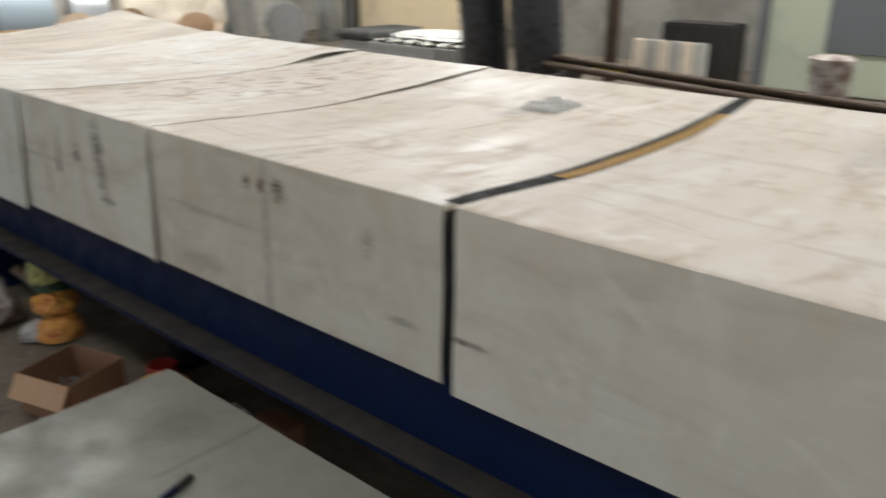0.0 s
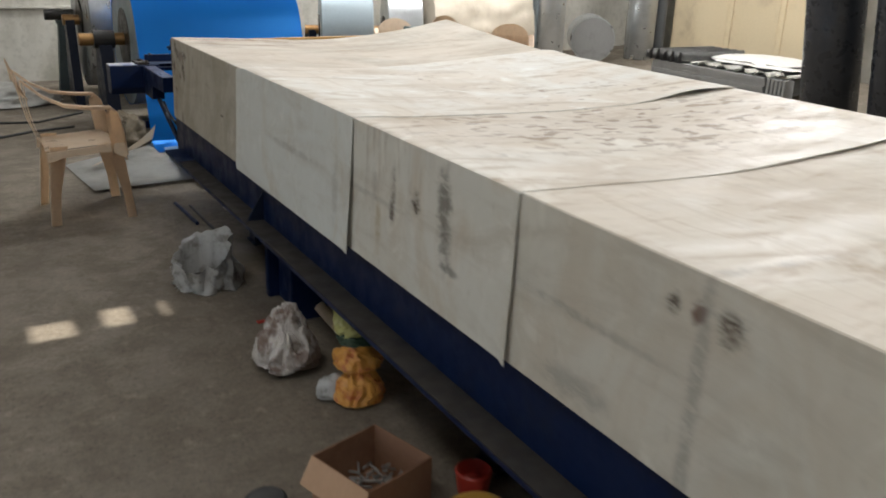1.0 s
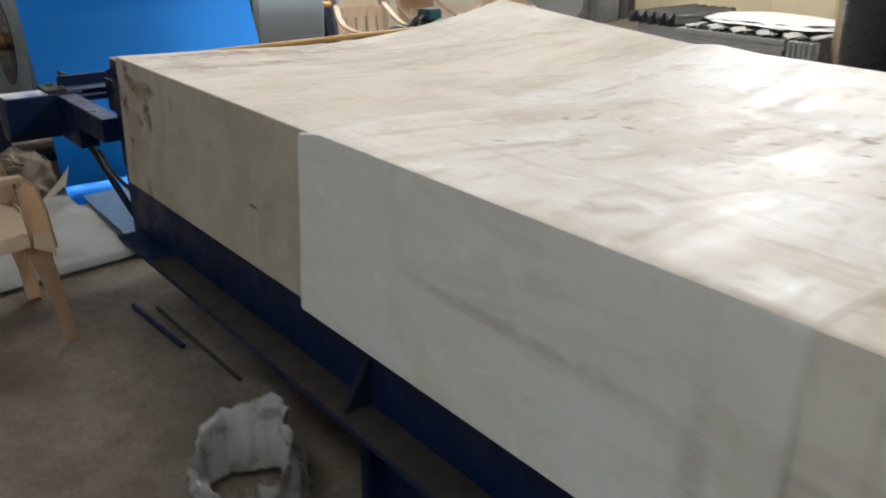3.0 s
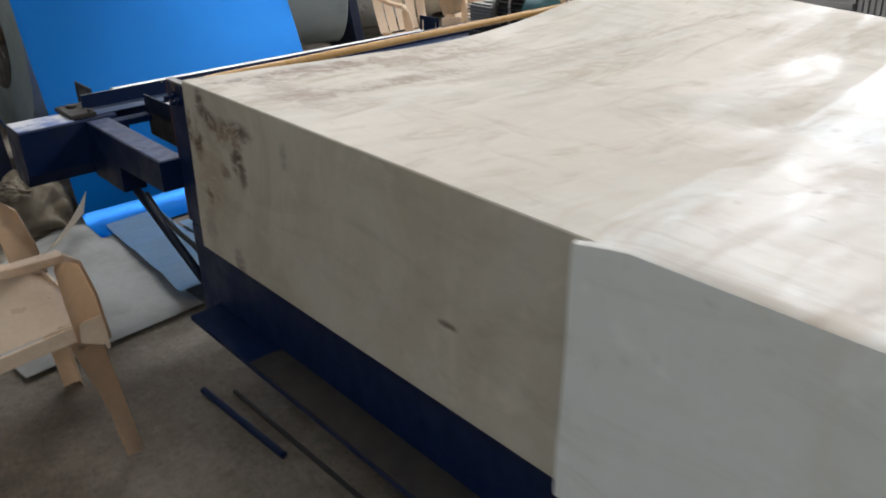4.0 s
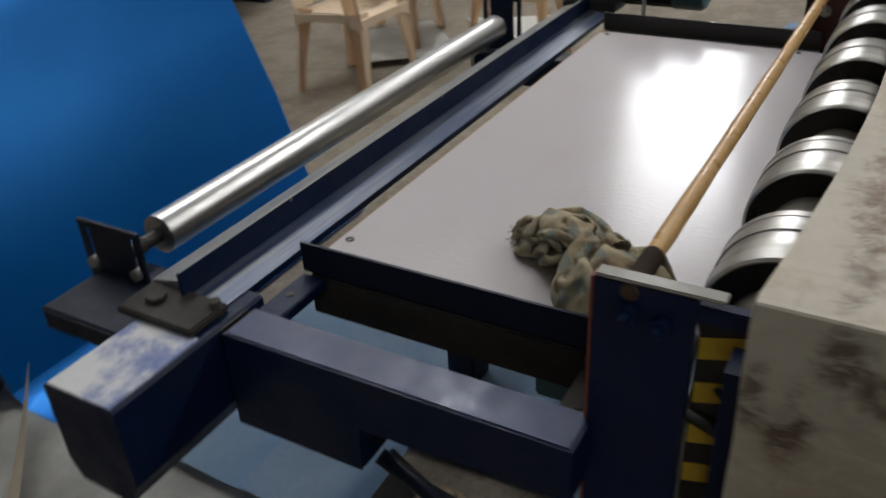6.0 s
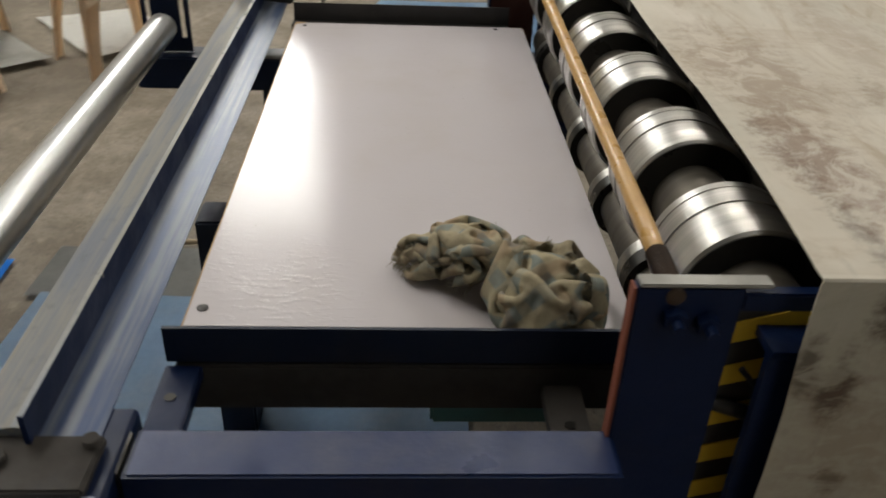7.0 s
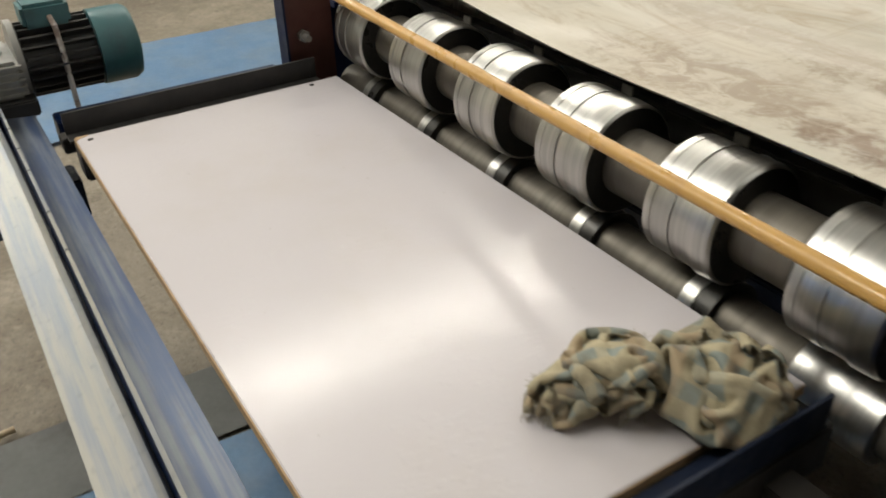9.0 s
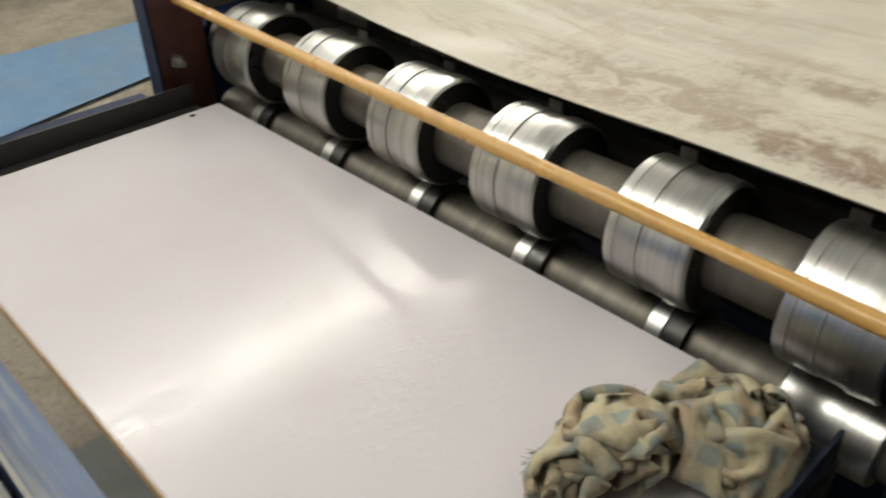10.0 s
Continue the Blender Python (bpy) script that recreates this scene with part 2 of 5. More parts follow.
mat_cover_d = sheet_metal("cover_grey_beige", (0.58, 0.56, 0.50), (0.52, 0.47, 0.39), (0.35, 0.65), [
    ((0, -3.798, 0.926), (0.4, 0.016, 0.020), 0.9, DARK), ((0, -3.855, 0.929), (0.4, 0.016, 0.02), 0.9, (0.13, 0.06, 0.04)),
    ((0, -3.925, 0.925), (0.4, 0.026, 0.026), 0.95, DARK), ((0, -3.87, 0.76), (0.4, 0.016, 0.3), 0.5, GREY),
    ((0, -3.55, 0.80), (0.4, 0.22, 0.010), 0.4, GREY), ((0, -3.55, 0.64), (0.4, 0.10, 0.03), 0.45, GREY),
    ((0, -4.25, 0.86), (0.4, 0.02, 0.03), 0.6, GREY), ((0, -4.36, 0.70), (0.4, 0.05, 0.010), 0.6, GREY),
    ((1.1, -3.85, 1.0), (0.12, 0.05, 0.2), 0.55, (0.2, 0.17, 0.14)), ((0.7, -3.6, 1.0), (0.25, 0.06, 0.2), 0.35, (0.4, 0.33, 0.25))])
mat_cover_e = sheet_metal("cover_pale_beige", (0.62, 0.60, 0.55), (0.56, 0.51, 0.43), (0.40, 0.70), [
    ((0, -4.56, 0.713), (0.4, 0.045, 0.008), 0.8, DARK), ((1.2, -5.0, 1.0), (0.3, 0.06, 0.2), 0.3, GREY)])

mat_blue = worn("blue_machine_paint", (0.0028, 0.0110, 0.046), (0.011, 0.015, 0.028), 0.42, 0.0, 5, (0.52, 0.85), spec=0.24)
mat_navy = worn("dark_navy_paint", (0.0052, 0.010, 0.026), (0.016, 0.015, 0.017), 0.45, 0.0, 6, (0.5, 0.8), spec=0.3)
mat_dusty = worn("dust_on_dark_steel", (0.032, 0.027, 0.023), (0.016, 0.015, 0.017), 0.8, 0.0, 7, (0.45, 0.7))
mat_black = worn("black_steel", (0.034, 0.032, 0.031), (0.07, 0.06, 0.05), 0.45, 0.3, 9, (0.5, 0.8))
mat_redox = worn("red_oxide_primer", (0.20, 0.055, 0.030), (0.10, 0.04, 0.03), 0.65, 0.0, 8)
mat_redox_dark = worn("dark_oxide_plate", (0.075, 0.022, 0.016), (0.04, 0.02, 0.018), 0.6, 0.0, 8)
mat_chrome = turned_metal("polished_steel_roll", (0.52, 0.505, 0.475), 0.35, (90.0, 0.5, 0.5), 1.0, 0.72)
mat_tube = turned_metal("bright_steel_tube", (0.62, 0.62, 0.61), 0.32, (6.0, 20.0, 20.0))
mat_shaft = turned_metal("oily_dark_shaft", (0.155, 0.138, 0.115), 0.52, (45.0, 1.5, 1.5), 0.7)
mat_face = worn("black_face_and_hollow", (0.038, 0.036, 0.033), (0.06, 0.055, 0.05), 0.35, 0.6, 8)
mat_yellow = worn("yellow_warning_paint", (0.62, 0.42, 0.03), (0.30, 0.20, 0.03), 0.5, 0.0, 9, (0.5, 0.75))


def rubbed_strip(name, paint, bare, rough):
    """Painted strip rubbed down to bare metal in streaks along its length."""
    m = Mat(name, rough, 0.15)
    streak = m.ramp(m.math("ADD", m.math("MULTIPLY", m.noise(1.0, 4, 0.6, (2.5, 70, 70)), 0.6), m.math("MULTIPLY", m.noise(5.0, 5, 0.65, (0.5, 1.5, 1.0)), 0.4)), 0.40, 0.62)
    c = m.mix(streak, paint, bare)
    c = m.mix(m.math("MULTIPLY", m.ramp(m.noise(60, 4), 0.55, 0.75), 0.4), c, tuple(v * 0.5 for v in bare))
    m.color(c).bump(m.noise(1.0, 3, 0.6, (4, 90, 90)), 0.15, 0.002)
    return m.m


mat_steelstrip = rubbed_strip("worn_blue_strip", (0.026, 0.050, 0.120), (0.12, 0.135, 0.165), 0.36)
mat_creamstrip = rubbed_strip("worn_cream_strip", (0.225, 0.212, 0.185), (0.135, 0.148, 0.18), 0.45)
mat_laminate = laminate()
mat_ply = worn("raw_board_edge", (0.36, 0.24, 0.13), (0.2, 0.12, 0.07), 0.8, 0.0, 30)
mat_bamboo = worn("varnished_bamboo", (0.49, 0.28, 0.082), (0.32, 0.165, 0.05), 0.35, 0.0, 14, (0.5, 0.8))
mat_plastic = worn("beige_chair_plastic", (0.75, 0.60, 0.44), (0.64, 0.49, 0.345), 0.36, 0.0, 5, (0.5, 0.8), 0.05)
mat_bluecoil = Mat("bright_blue_coated_steel", 0.33, 0.45)
mat_bluecoil = mat_bluecoil.color(mat_bluecoil.mix(mat_bluecoil.ramp(mat_bluecoil.noise(2.0, 4), 0.4, 0.7), (0.009, 0.235, 0.74), (0.008, 0.22, 0.71))).bump(mat_bluecoil.noise(1.6, 2), 0.25, 0.02).m
mat_skyfloor = worn("pale_blue_sheet", (0.20, 0.33, 0.50), (0.25, 0.34, 0.45), 0.5, 0.0, 4, (0.4, 0.7))
mat_whitefloor = worn("dusty_white_sheet", (0.50, 0.50, 0.47), (0.34, 0.33, 0.30), 0.55, 0.0, 3, (0.4, 0.7))
mat_galv = worn("galvanised_roll", (0.52, 0.54, 0.55), (0.40, 0.41, 0.41), 0.35, 0.75, 3, (0.4, 0.7))
mat_galvblue = worn("blue_grey_roll", (0.36, 0.43, 0.47), (0.28, 0.33, 0.36), 0.45, 0.3, 3)
mat_darkroll = worn("dark_grey_roll", (0.050, 0.055, 0.066), (0.085, 0.09, 0.10), 0.32, 0.4, 4)
mat_teal = worn("teal_machine_paint", (0.035, 0.11, 0.12), (0.03, 0.06, 0.065), 0.4, 0.0, 8)
mat_casting = worn("grey_alloy_casting", (0.28, 0.27, 0.25), (0.14, 0.13, 0.12), 0.5, 0.5, 10)
mat_brass = worn("brassy_shaft", (0.38, 0.22, 0.09), (0.15, 0.08, 0.04), 0.4, 0.7, 9)
mat_greenstand = worn("grey_green_paint", (0.075, 0.10, 0.105), (0.04, 0.045, 0.045), 0.5, 0.0, 6)
mat_paper = worn("cream_wrapping_paper", (0.74, 0.66, 0.54), (0.60, 0.52, 0.41), 0.8, 0.0, 6)
mat_cream = worn("cream_paint", (0.72, 0.60, 0.40), (0.55, 0.44, 0.29), 0.6, 0.0, 2.2)
mat_cardboard = worn("brown_cardboard", (0.27, 0.145, 0.085), (0.20, 0.105, 0.062), 0.85, 0.0, 5)
mat_poly = worn("white_woven_plastic", (0.50, 0.47, 0.44), (0.17, 0.115, 0.09), 0.6, 0.0, 8, (0.42, 0.56))
mat_polygrey = worn("grey_woven_sack", (0.44, 0.44, 0.43), (0.19, 0.18, 0.16), 0.6, 0.0, 13, (0.45, 0.66), 0.9, 22)
mat_orange = worn("orange_plastic_bag", (0.62, 0.30, 0.06), (0.40, 0.10, 0.03), 0.42, 0.0, 16, (0.48, 0.66))
mat_lime = worn("pale_green_plastic_bag", (0.50, 0.50, 0.20), (0.60, 0.56, 0.40), 0.5, 0.0, 12)
mat_darkgreen = worn("dark_green_band", (0.03, 0.06, 0.035), (0.05, 0.05, 0.03), 0.5)
mat_red = worn("red_plastic", (0.40, 0.035, 0.02), (0.22, 0.03, 0.02), 0.45)
mat_rubber = worn("black_rubber", (0.02, 0.02, 0.02), (0.05, 0.045, 0.04), 0.6)
mat_pinewood = worn("pale_wood", (0.46, 0.36, 0.24), (0.34, 0.26, 0.17), 0.7, 0.0, 12)
mat_brownbeam = worn("rusty_pipe", (0.060, 0.040, 0.026), (0.10, 0.07, 0.03), 0.65, 0.2, 5)
mat_greenpanel = worn("pale_green_panel", (0.42, 0.46, 0.36), (0.34, 0.37, 0.29), 0.5, 0.0, 2)
mat_greypanel = worn("slate_grey_panel", (0.12, 0.13, 0.14), (0.09, 0.095, 0.10), 0.5, 0.0, 2)
mat_whitefilm = worn("white_plastic_film", (0.74, 0.73, 0.70), (0.58, 0.56, 0.52), 0.45, 0.0, 9)
mat_tar = worn("matt_black_steel", (0.006, 0.006, 0.008), (0.014, 0.013, 0.013), 0.7)
mat_amber = worn("amber_paint", (0.62, 0.36, 0.06), (0.42, 0.24, 0.05), 0.5, 0.0, 9)
mat_slate = worn("grey_sheet_edges", (0.30, 0.30, 0.295), (0.20, 0.195, 0.19), 0.5, 0.2, 5)
mat_roof = worn("grey_roof_sheet", (0.30, 0.31, 0.32), (0.22, 0.22, 0.22), 0.6, 0.2, 2)
mat_clear = Mat("clear_plastic", 0.1)
mat_clear.color((0.85, 0.85, 0.85)).b.inputs["Transmission Weight"].default_value = 0.75
mat_clear = mat_clear.m


def floor_material():
    m = Mat("dusty_concrete", 0.82, 0.0, 0.35)
    big = m.ramp(m.noise(0.9, 6, 0.6), 0.35, 0.68)
    mid = m.ramp(m.noise(4.5, 8, 0.7), 0.36, 0.66)
    fine = m.ramp(m.noise(38, 5, 0.7), 0.32, 0.70)
    blotch = m.ramp(m.noise(11, 5, 0.65), 0.56, 0.70)
    c = m.mix(big, (0.165, 0.138, 0.105), (0.270, 0.231, 0.178))
    c = m.mix(m.math("MULTIPLY", mid, 0.55), c, (0.130, 0.109, 0.083))
    c = m.mix(m.math("MULTIPLY", blotch, 0.45), c, (0.32, 0.276, 0.218))
    c = m.mix(m.math("MULTIPLY", fine, 0.35), c, (0.080, 0.068, 0.053))
    grit = m.noise(62, 6, 0.8)
    c = m.mix(m.math("MULTIPLY", m.ramp(grit, 0.56, 0.70), 0.55), c, (0.30, 0.265, 0.215))
    c = m.mix(m.math("MULTIPLY", m.ramp(grit, 0.47, 0.36), 0.7), c, (0.070, 0.058, 0.044))
    m.color(c)
    m.rough(m.ramp(mid, 0.0, 1.0, 0.6, 0.9))
    m.bump(m.math("ADD", m.noise(26, 8, 0.7), m.math("MULTIPLY", grit, 0.6)), 0.5, 0.008)
    return m.m


def wall_material():
    m = Mat("dirty_plaster", 0.85)
    tide = m.ramp(m.noise(1.4, 7, 0.65, (1, 1, 0.6)), 0.40, 0.66)
    fine = m.ramp(m.noise(14, 6, 0.7), 0.45, 0.75)
    c = m.mix(tide, (0.62, 0.60, 0.54), (0.40, 0.38, 0.32))
    c = m.mix(m.math("MULTIPLY", fine, 0.35), c, (0.24, 0.225, 0.19))
    m.color(c).bump(m.noise(20, 6, 0.6), 0.25, 0.008)
    return m.m


def rag_material():
    m = Mat("faded_checked_cloth", 0.95, 0.0, 0.1)
    uv = m.node("ShaderNodeUVMap").outputs["UV"]
    x, y = [m.node("ShaderNodeSeparateXYZ", Vector=uv).outputs[k] for k in "XY"]
    bend = m.node("ShaderNodeTexNoise", Vector=uv, Scale=7.0, Detail=3.0).outputs["Fac"]

    def bands(v, count, lo, hi):
        wave = m.math("SINE", m.math("ADD", m.math("MULTIPLY", v, 6.283 * count), m.math("MULTIPLY", bend, 1.6)))
        return m.ramp(wave, lo, hi)
    c = m.mix(m.math("MULTIPLY", bands(x, 12, -0.1, 0.5), 0.8), (0.40, 0.345, 0.235), (0.20, 0.245, 0.245))
    c = m.mix(m.math("MULTIPLY", bands(y, 15, 0.0, 0.5), 0.6), c, (0.44, 0.375, 0.25))
    c = m.mix(m.math("MULTIPLY", bands(y, 6, 0.6, 0.9), 0.4), c, (0.26, 0.15, 0.09))
    c = m.mix(m.math("MULTIPLY", m.ramp(m.noise(14, 6, 0.65), 0.40, 0.70), 0.75), c, (0.15, 0.125, 0.085))
    yarn = m.math("MULTIPLY", m.math("SINE", m.math("MULTIPLY", x, 1100.0)), m.math("SINE", m.math("MULTIPLY", y, 1100.0)))
    c = m.mix(m.math("MULTIPLY", m.ramp(yarn, 0.1, 0.9), 0.10), c, (0.12, 0.105, 0.08))
    m.color(c)
    m.bump(m.math("ADD", m.math("MULTIPLY", yarn, 0.3), m.math("ADD", m.noise(110, 4), m.math("MULTIPLY", m.noise(26, 4, 0.6), 2.0))), 0.5, 0.003)
    return m.m


# East wall only: grimy plaster darkened to hold the shade behind the pipes.
mat_wall_shaded = worn("shaded_grimy_plaster", (0.27, 0.26, 0.23), (0.16, 0.15, 0.13), 0.85, 0.0, 1.6, (0.4, 0.7), 0.3, 18)
mat_floor, mat_wall, mat_rag = floor_material(), wall_material(), rag_material()


# ---- mesh helpers ----
def smooth(bm, on=True):
    for f in bm.faces:
        f.smooth = on
    return bm


def box(bm, a, b, bevel=0.0, m=None):
    """An upright box from corner a to corner b, in the pose m, with bevelled edges."""
    made = bmesh.ops.create_cube(bm, size=1)["verts"]
    size = [abs(b[i] - a[i]) for i in range(3)]
    mid = [(a[i] + b[i]) / 2 for i in range(3)]
    bmesh.ops.transform(bm, verts=made, matrix=(m or Matrix()) @ Matrix.Translation(mid) @ Matrix.Diagonal((*size, 1)))
    if bevel:
        edges = list({e for v in made for e in v.link_edges})
        bmesh.ops.bevel(bm, geom=edges, offset=min(bevel, min(size) * 0.45), segments=2, affect="EDGES", clamp_overlap=True)
    return bm


def rod(bm, p, q, r, seg=20, r2=None, caps=True):
    """A round bar from p to q."""
    p, q = Vector(p), Vector(q)
    m = Matrix.Translation((p + q) / 2) @ (q - p).to_track_quat("Z", "Y").to_matrix().to_4x4()
    made = bmesh.ops.create_cone(bm, cap_ends=caps, segments=seg, radius1=r, radius2=r if r2 is None else r2, depth=(q - p).length, matrix=m)["verts"]
    for f in {f for v in made for f in v.link_faces}:
        f.smooth = len(f.verts) == 4
    return bm


def turned(bm, profile, p, q, seg=40):
    """A turned piece: pairs of (way along p to q in metres, radius), closed at both ends."""
    p, q = Vector(p), Vector(q)
    m = Matrix.Translation(p) @ (q - p).to_track_quat("Z", "Y").to_matrix().to_4x4()
    rings = [[bm.verts.new(m @ Vector((r * math.cos(2 * math.pi * i / seg), r * math.sin(2 * math.pi * i / seg), s))) for i in range(seg)] for s, r in profile]
    for ra, rb in zip(rings, rings[1:]):
        for i in range(seg):
            f = bm.faces.new((ra[i], ra[(i + 1) % seg], rb[(i + 1) % seg], rb[i]))
            f.smooth = True
    bm.faces.new(list(reversed(rings[0])))
    bm.faces.new(rings[-1])
    return bm


def extrude(bm, outline, axis, lo, hi):
    """A prism: an outline of (u, v) pairs drawn out along x, y or z."""
    place = {"x": lambda u, v, s: (s, u, v), "y": lambda u, v, s: (u, s, v), "z": lambda u, v, s: (u, v, s)}[axis]
    a = [bm.verts.new(place(u, v, lo)) for u, v in outline]
    b = [bm.verts.new(place(u, v, hi)) for u, v in outline]
    n = len(outline)
    for i in range(n):
        bm.faces.new((a[i], a[(i + 1) % n], b[(i + 1) % n], b[i]))
    bm.faces.new(list(reversed(a)))
    bm.faces.new(b)
    bmesh.ops.recalc_face_normals(bm, faces=bm.faces)
    return bm


def surface(bm, rows, thick=0.0, soft=True):
    """A skin through rows of places, given a thickness below it."""
    vs = [[bm.verts.new(p) for p in row] for row in rows]
    faces = []
    for ra, rb in zip(vs, vs[1:]):
        for i in range(len(ra) - 1):
            faces.append(bm.faces.new((ra[i], ra[i + 1], rb[i + 1], rb[i])))
    if soft:
        for f in faces:
            f.smooth = True
    if thick:
        bmesh.ops.solidify(bm, geom=faces, thickness=thick)
    bmesh.ops.recalc_face_normals(bm, faces=bm.faces)
    return bm


def pipe(bm, pts, r, seg=10):
    """A round cord through places."""
    pts = [Vector(p) for p in pts]
    rings = []
    for i, p in enumerate(pts):
        d = (pts[min(i + 1, len(pts) - 1)] - pts[max(i - 1, 0)]).normalized()
        side = d.cross(Vector((0.123, 0.31, 0.94))).normalized()
        up = side.cross(d)
        rings.append([bm.verts.new(p + r * (math.cos(2 * math.pi * k / seg) * side + math.sin(2 * math.pi * k / seg) * up)) for k in range(seg)])
    for ra, rb in zip(rings, rings[1:]):
        for k in range(seg):
            bm.faces.new((ra[k], ra[(k + 1) % seg], rb[(k + 1) % seg], rb[k])).smooth = True
    bm.faces.new(list(reversed(rings[0])))
    bm.faces.new(rings[-1])
    bmesh.ops.recalc_face_normals(bm, faces=bm.faces)
    return bm


def mesh_object(name, bm, material, origin=(0, 0, 0), crisp=0.6):
    """Links bm as one mesh with its origin at a place; edges sharper than crisp (radians) stay hard."""
    bm.transform(Matrix.Translation(-Vector(origin)))
    bm.normal_update()
    for e in bm.edges:
        if len(e.link_faces) == 2 and e.calc_face_angle(0) > crisp:
            e.smooth = False
    data = bpy.data.meshes.new(name)
    bm.to_mesh(data)
    bm.free()
    data.materials.append(material)
    ob = new(name, data)
    ob.location = origin
    return ob


def thing(name, origin, label, category, group="", kind=""):
    return tagged(new(name), label, category, group, kind) if origin is None else tagged(place(new(name), origin), label, category, group, kind)


def place(ob, origin):
    ob.location = origin
    return ob


def part(name, bm, material, parent, label="", crisp=0.6):
    """Links bm, drawn in the world's places, as one mesh under a thing or a part."""
    top = parent
    off = Vector((0, 0, 0))
    while top:
        off += top.location
        top = top.parent
    ob = mesh_object(name, bm, material, crisp=crisp)
    ob.data.transform(Matrix.Translation(-off))
    ob.parent = parent
    return tagged(ob, label)


def B(*a, **k):
    return box(bmesh.new(), *a, **k)


def R(*a, **k):
    return rod(bmesh.new(), *a, **k)


# ---- structure ----
def holed(bm, u0, u1, v0, v1, w0, w1, holes, axis):
    """A slab with rectangular openings through it; u, v lie in its plane, w is its thickness along the axis."""
    us = sorted({u0, u1, *(h[i] for h in holes for i in (0, 1))})
    vs = sorted({v0, v1, *(h[i] for h in holes for i in (2, 3))})
    put = {"x": lambda u, v, w: (w, u, v), "y": lambda u, v, w: (u, w, v), "z": lambda u, v, w: (u, v, w)}[axis]
    for ua, ub in zip(us, us[1:]):
        for va, vb in zip(vs, vs[1:]):
            um, vm = (ua + ub) / 2, (va + vb) / 2
            if not any(h[0] < um < h[1] and h[2] < vm < h[3] for h in holes):
                box(bm, put(ua, va, w0), put(ub, vb, w1))
    bmesh.ops.remove_doubles(bm, verts=bm.verts, dist=1e-5)
    inner = [f for f in bm.faces if any(set(f.verts) == set(g.verts) and g is not f for g in f.verts[0].link_faces)]
    bmesh.ops.delete(bm, geom=inner, context="FACES")
    return bm


def rise(x):
    """The floor climbs gently towards the far side of the hall."""
    return 0.0 if x < 3.4 else 0.045 * (x - 3.4)


floor_xs = [-9.2, -6, -4, -3, -2, -1, 0, 1, 2, 3, 3.4, 4, 5, 6, 7, 8, 9, 9.6]
floor = mesh_object("floor", surface(bmesh.new(), [[(x, y, rise(x)) for x in floor_xs] for y in range(-13, 8)], 0.0, False), mat_floor)
tagged(floor, "dusty grey-brown concrete workshop floor", "floor", kind="structure")

# Unseen roof, added to close the hall; SLOTS let through the floor's sun patches.
SLOTS = [(-6.50, -6.28, -1.43, -1.27), (-6.22, -6.05, -1.40, -1.22), (-5.98, -5.90, -1.38, -1.22)]
roof = mesh_object("ceiling", holed(bmesh.new(), -9.2, 9.6, -13, 7, 5.5, 5.56,
                   [(5.65, 6.15, -11.1, -0.1), (-3.5, -2.3, -9.5, -0.5), (-0.4, 0.8, -6.5, 0.5), (0.7, 5.7, 2.8, 4.0), *SLOTS], "z"), mat_roof)
tagged(roof, "unseen grey sheet roof with added light openings and sun slots", "ceiling", kind="structure")
# Unseen solid panels, added to shut the roof openings above the lamps.
for x0, x1, y0, y1 in ((5.65, 6.15, -11.1, -0.1), (-3.5, -2.3, -9.5, -0.5), (-0.4, 0.8, -6.5, 0.5), (0.7, 5.7, 2.8, 4.0)):
    tagged(mesh_object("rooflight", B((x0, y0, 5.522), (x1, y1, 5.545)), mat_paper), "unseen solid pale panel closing a roof opening", "rooflight", kind="structure")
# South and west walls are unseen; the west opening is added for fill light.
for name, bm in (
        ("wall_north", holed(bmesh.new(), -9.2, 9.6, 0, 5.5, 5.6, 5.8, [], "y")),
        ("wall_south", holed(bmesh.new(), -9.2, 9.6, 0, 5.5, -13, -12.8, [], "y")),
        ("wall_west", holed(bmesh.new(), -12.8, 5.6, 0, 5.5, -9.2, -9.0, [(-7.5, -2.5, 0.1, 3.5)], "x")),
        ("wall_east", holed(bmesh.new(), -12.8, 5.6, 0, 5.5, 8.3, 8.5, [(1.4, 2.6, 2.9, 5.3)], "x"))):
    tagged(mesh_object(name, bm, mat_wall_shaded if name == "wall_east" else mat_wall), "stained off-white plastered workshop wall", "wall", kind="structure")
ledge = mesh_object("trim", B((-9.0, 5.56, 0.78), (1.2, 5.598, 0.81), 0.006), mat_wall)
tagged(ledge, "thin plaster ledge along the dirty wall", "trim", kind="structure")


# ---- the covered roll forming machine ----
def top_z(y):
    return 1.012 - 0.0045 * min(max(-y, 0), 3.5)


machine = thing("roll_forming_machine", (0.86, -3.0, 0), "long dark blue roll forming machine under sheet covers", "machine")
C_OUT = [(-0.085, 0.375), (-0.085, 0.388), (0.004, 0.392), (0.004, 0.90), (-0.0, 0.912), (0.075, 0.912), (0.075, 0.90), (0.016, 0.90), (0.016, 0.375)]
part("side_beam", extrude(bmesh.new(), C_OUT, "y", -7.2, 0.02), mat_blue, machine, "dark blue channel beam")
part("side_beam", extrude(bmesh.new(), [(1.72 - u, v) for u, v in C_OUT], "y", -7.2, 0.02), mat_blue, machine, "dark blue channel beam")
part("dust_layer", B((-0.084, -7.2, 0.389), (0.003, -0.30, 0.394)), mat_dusty, machine, "grey dust lying on the beam's foot")
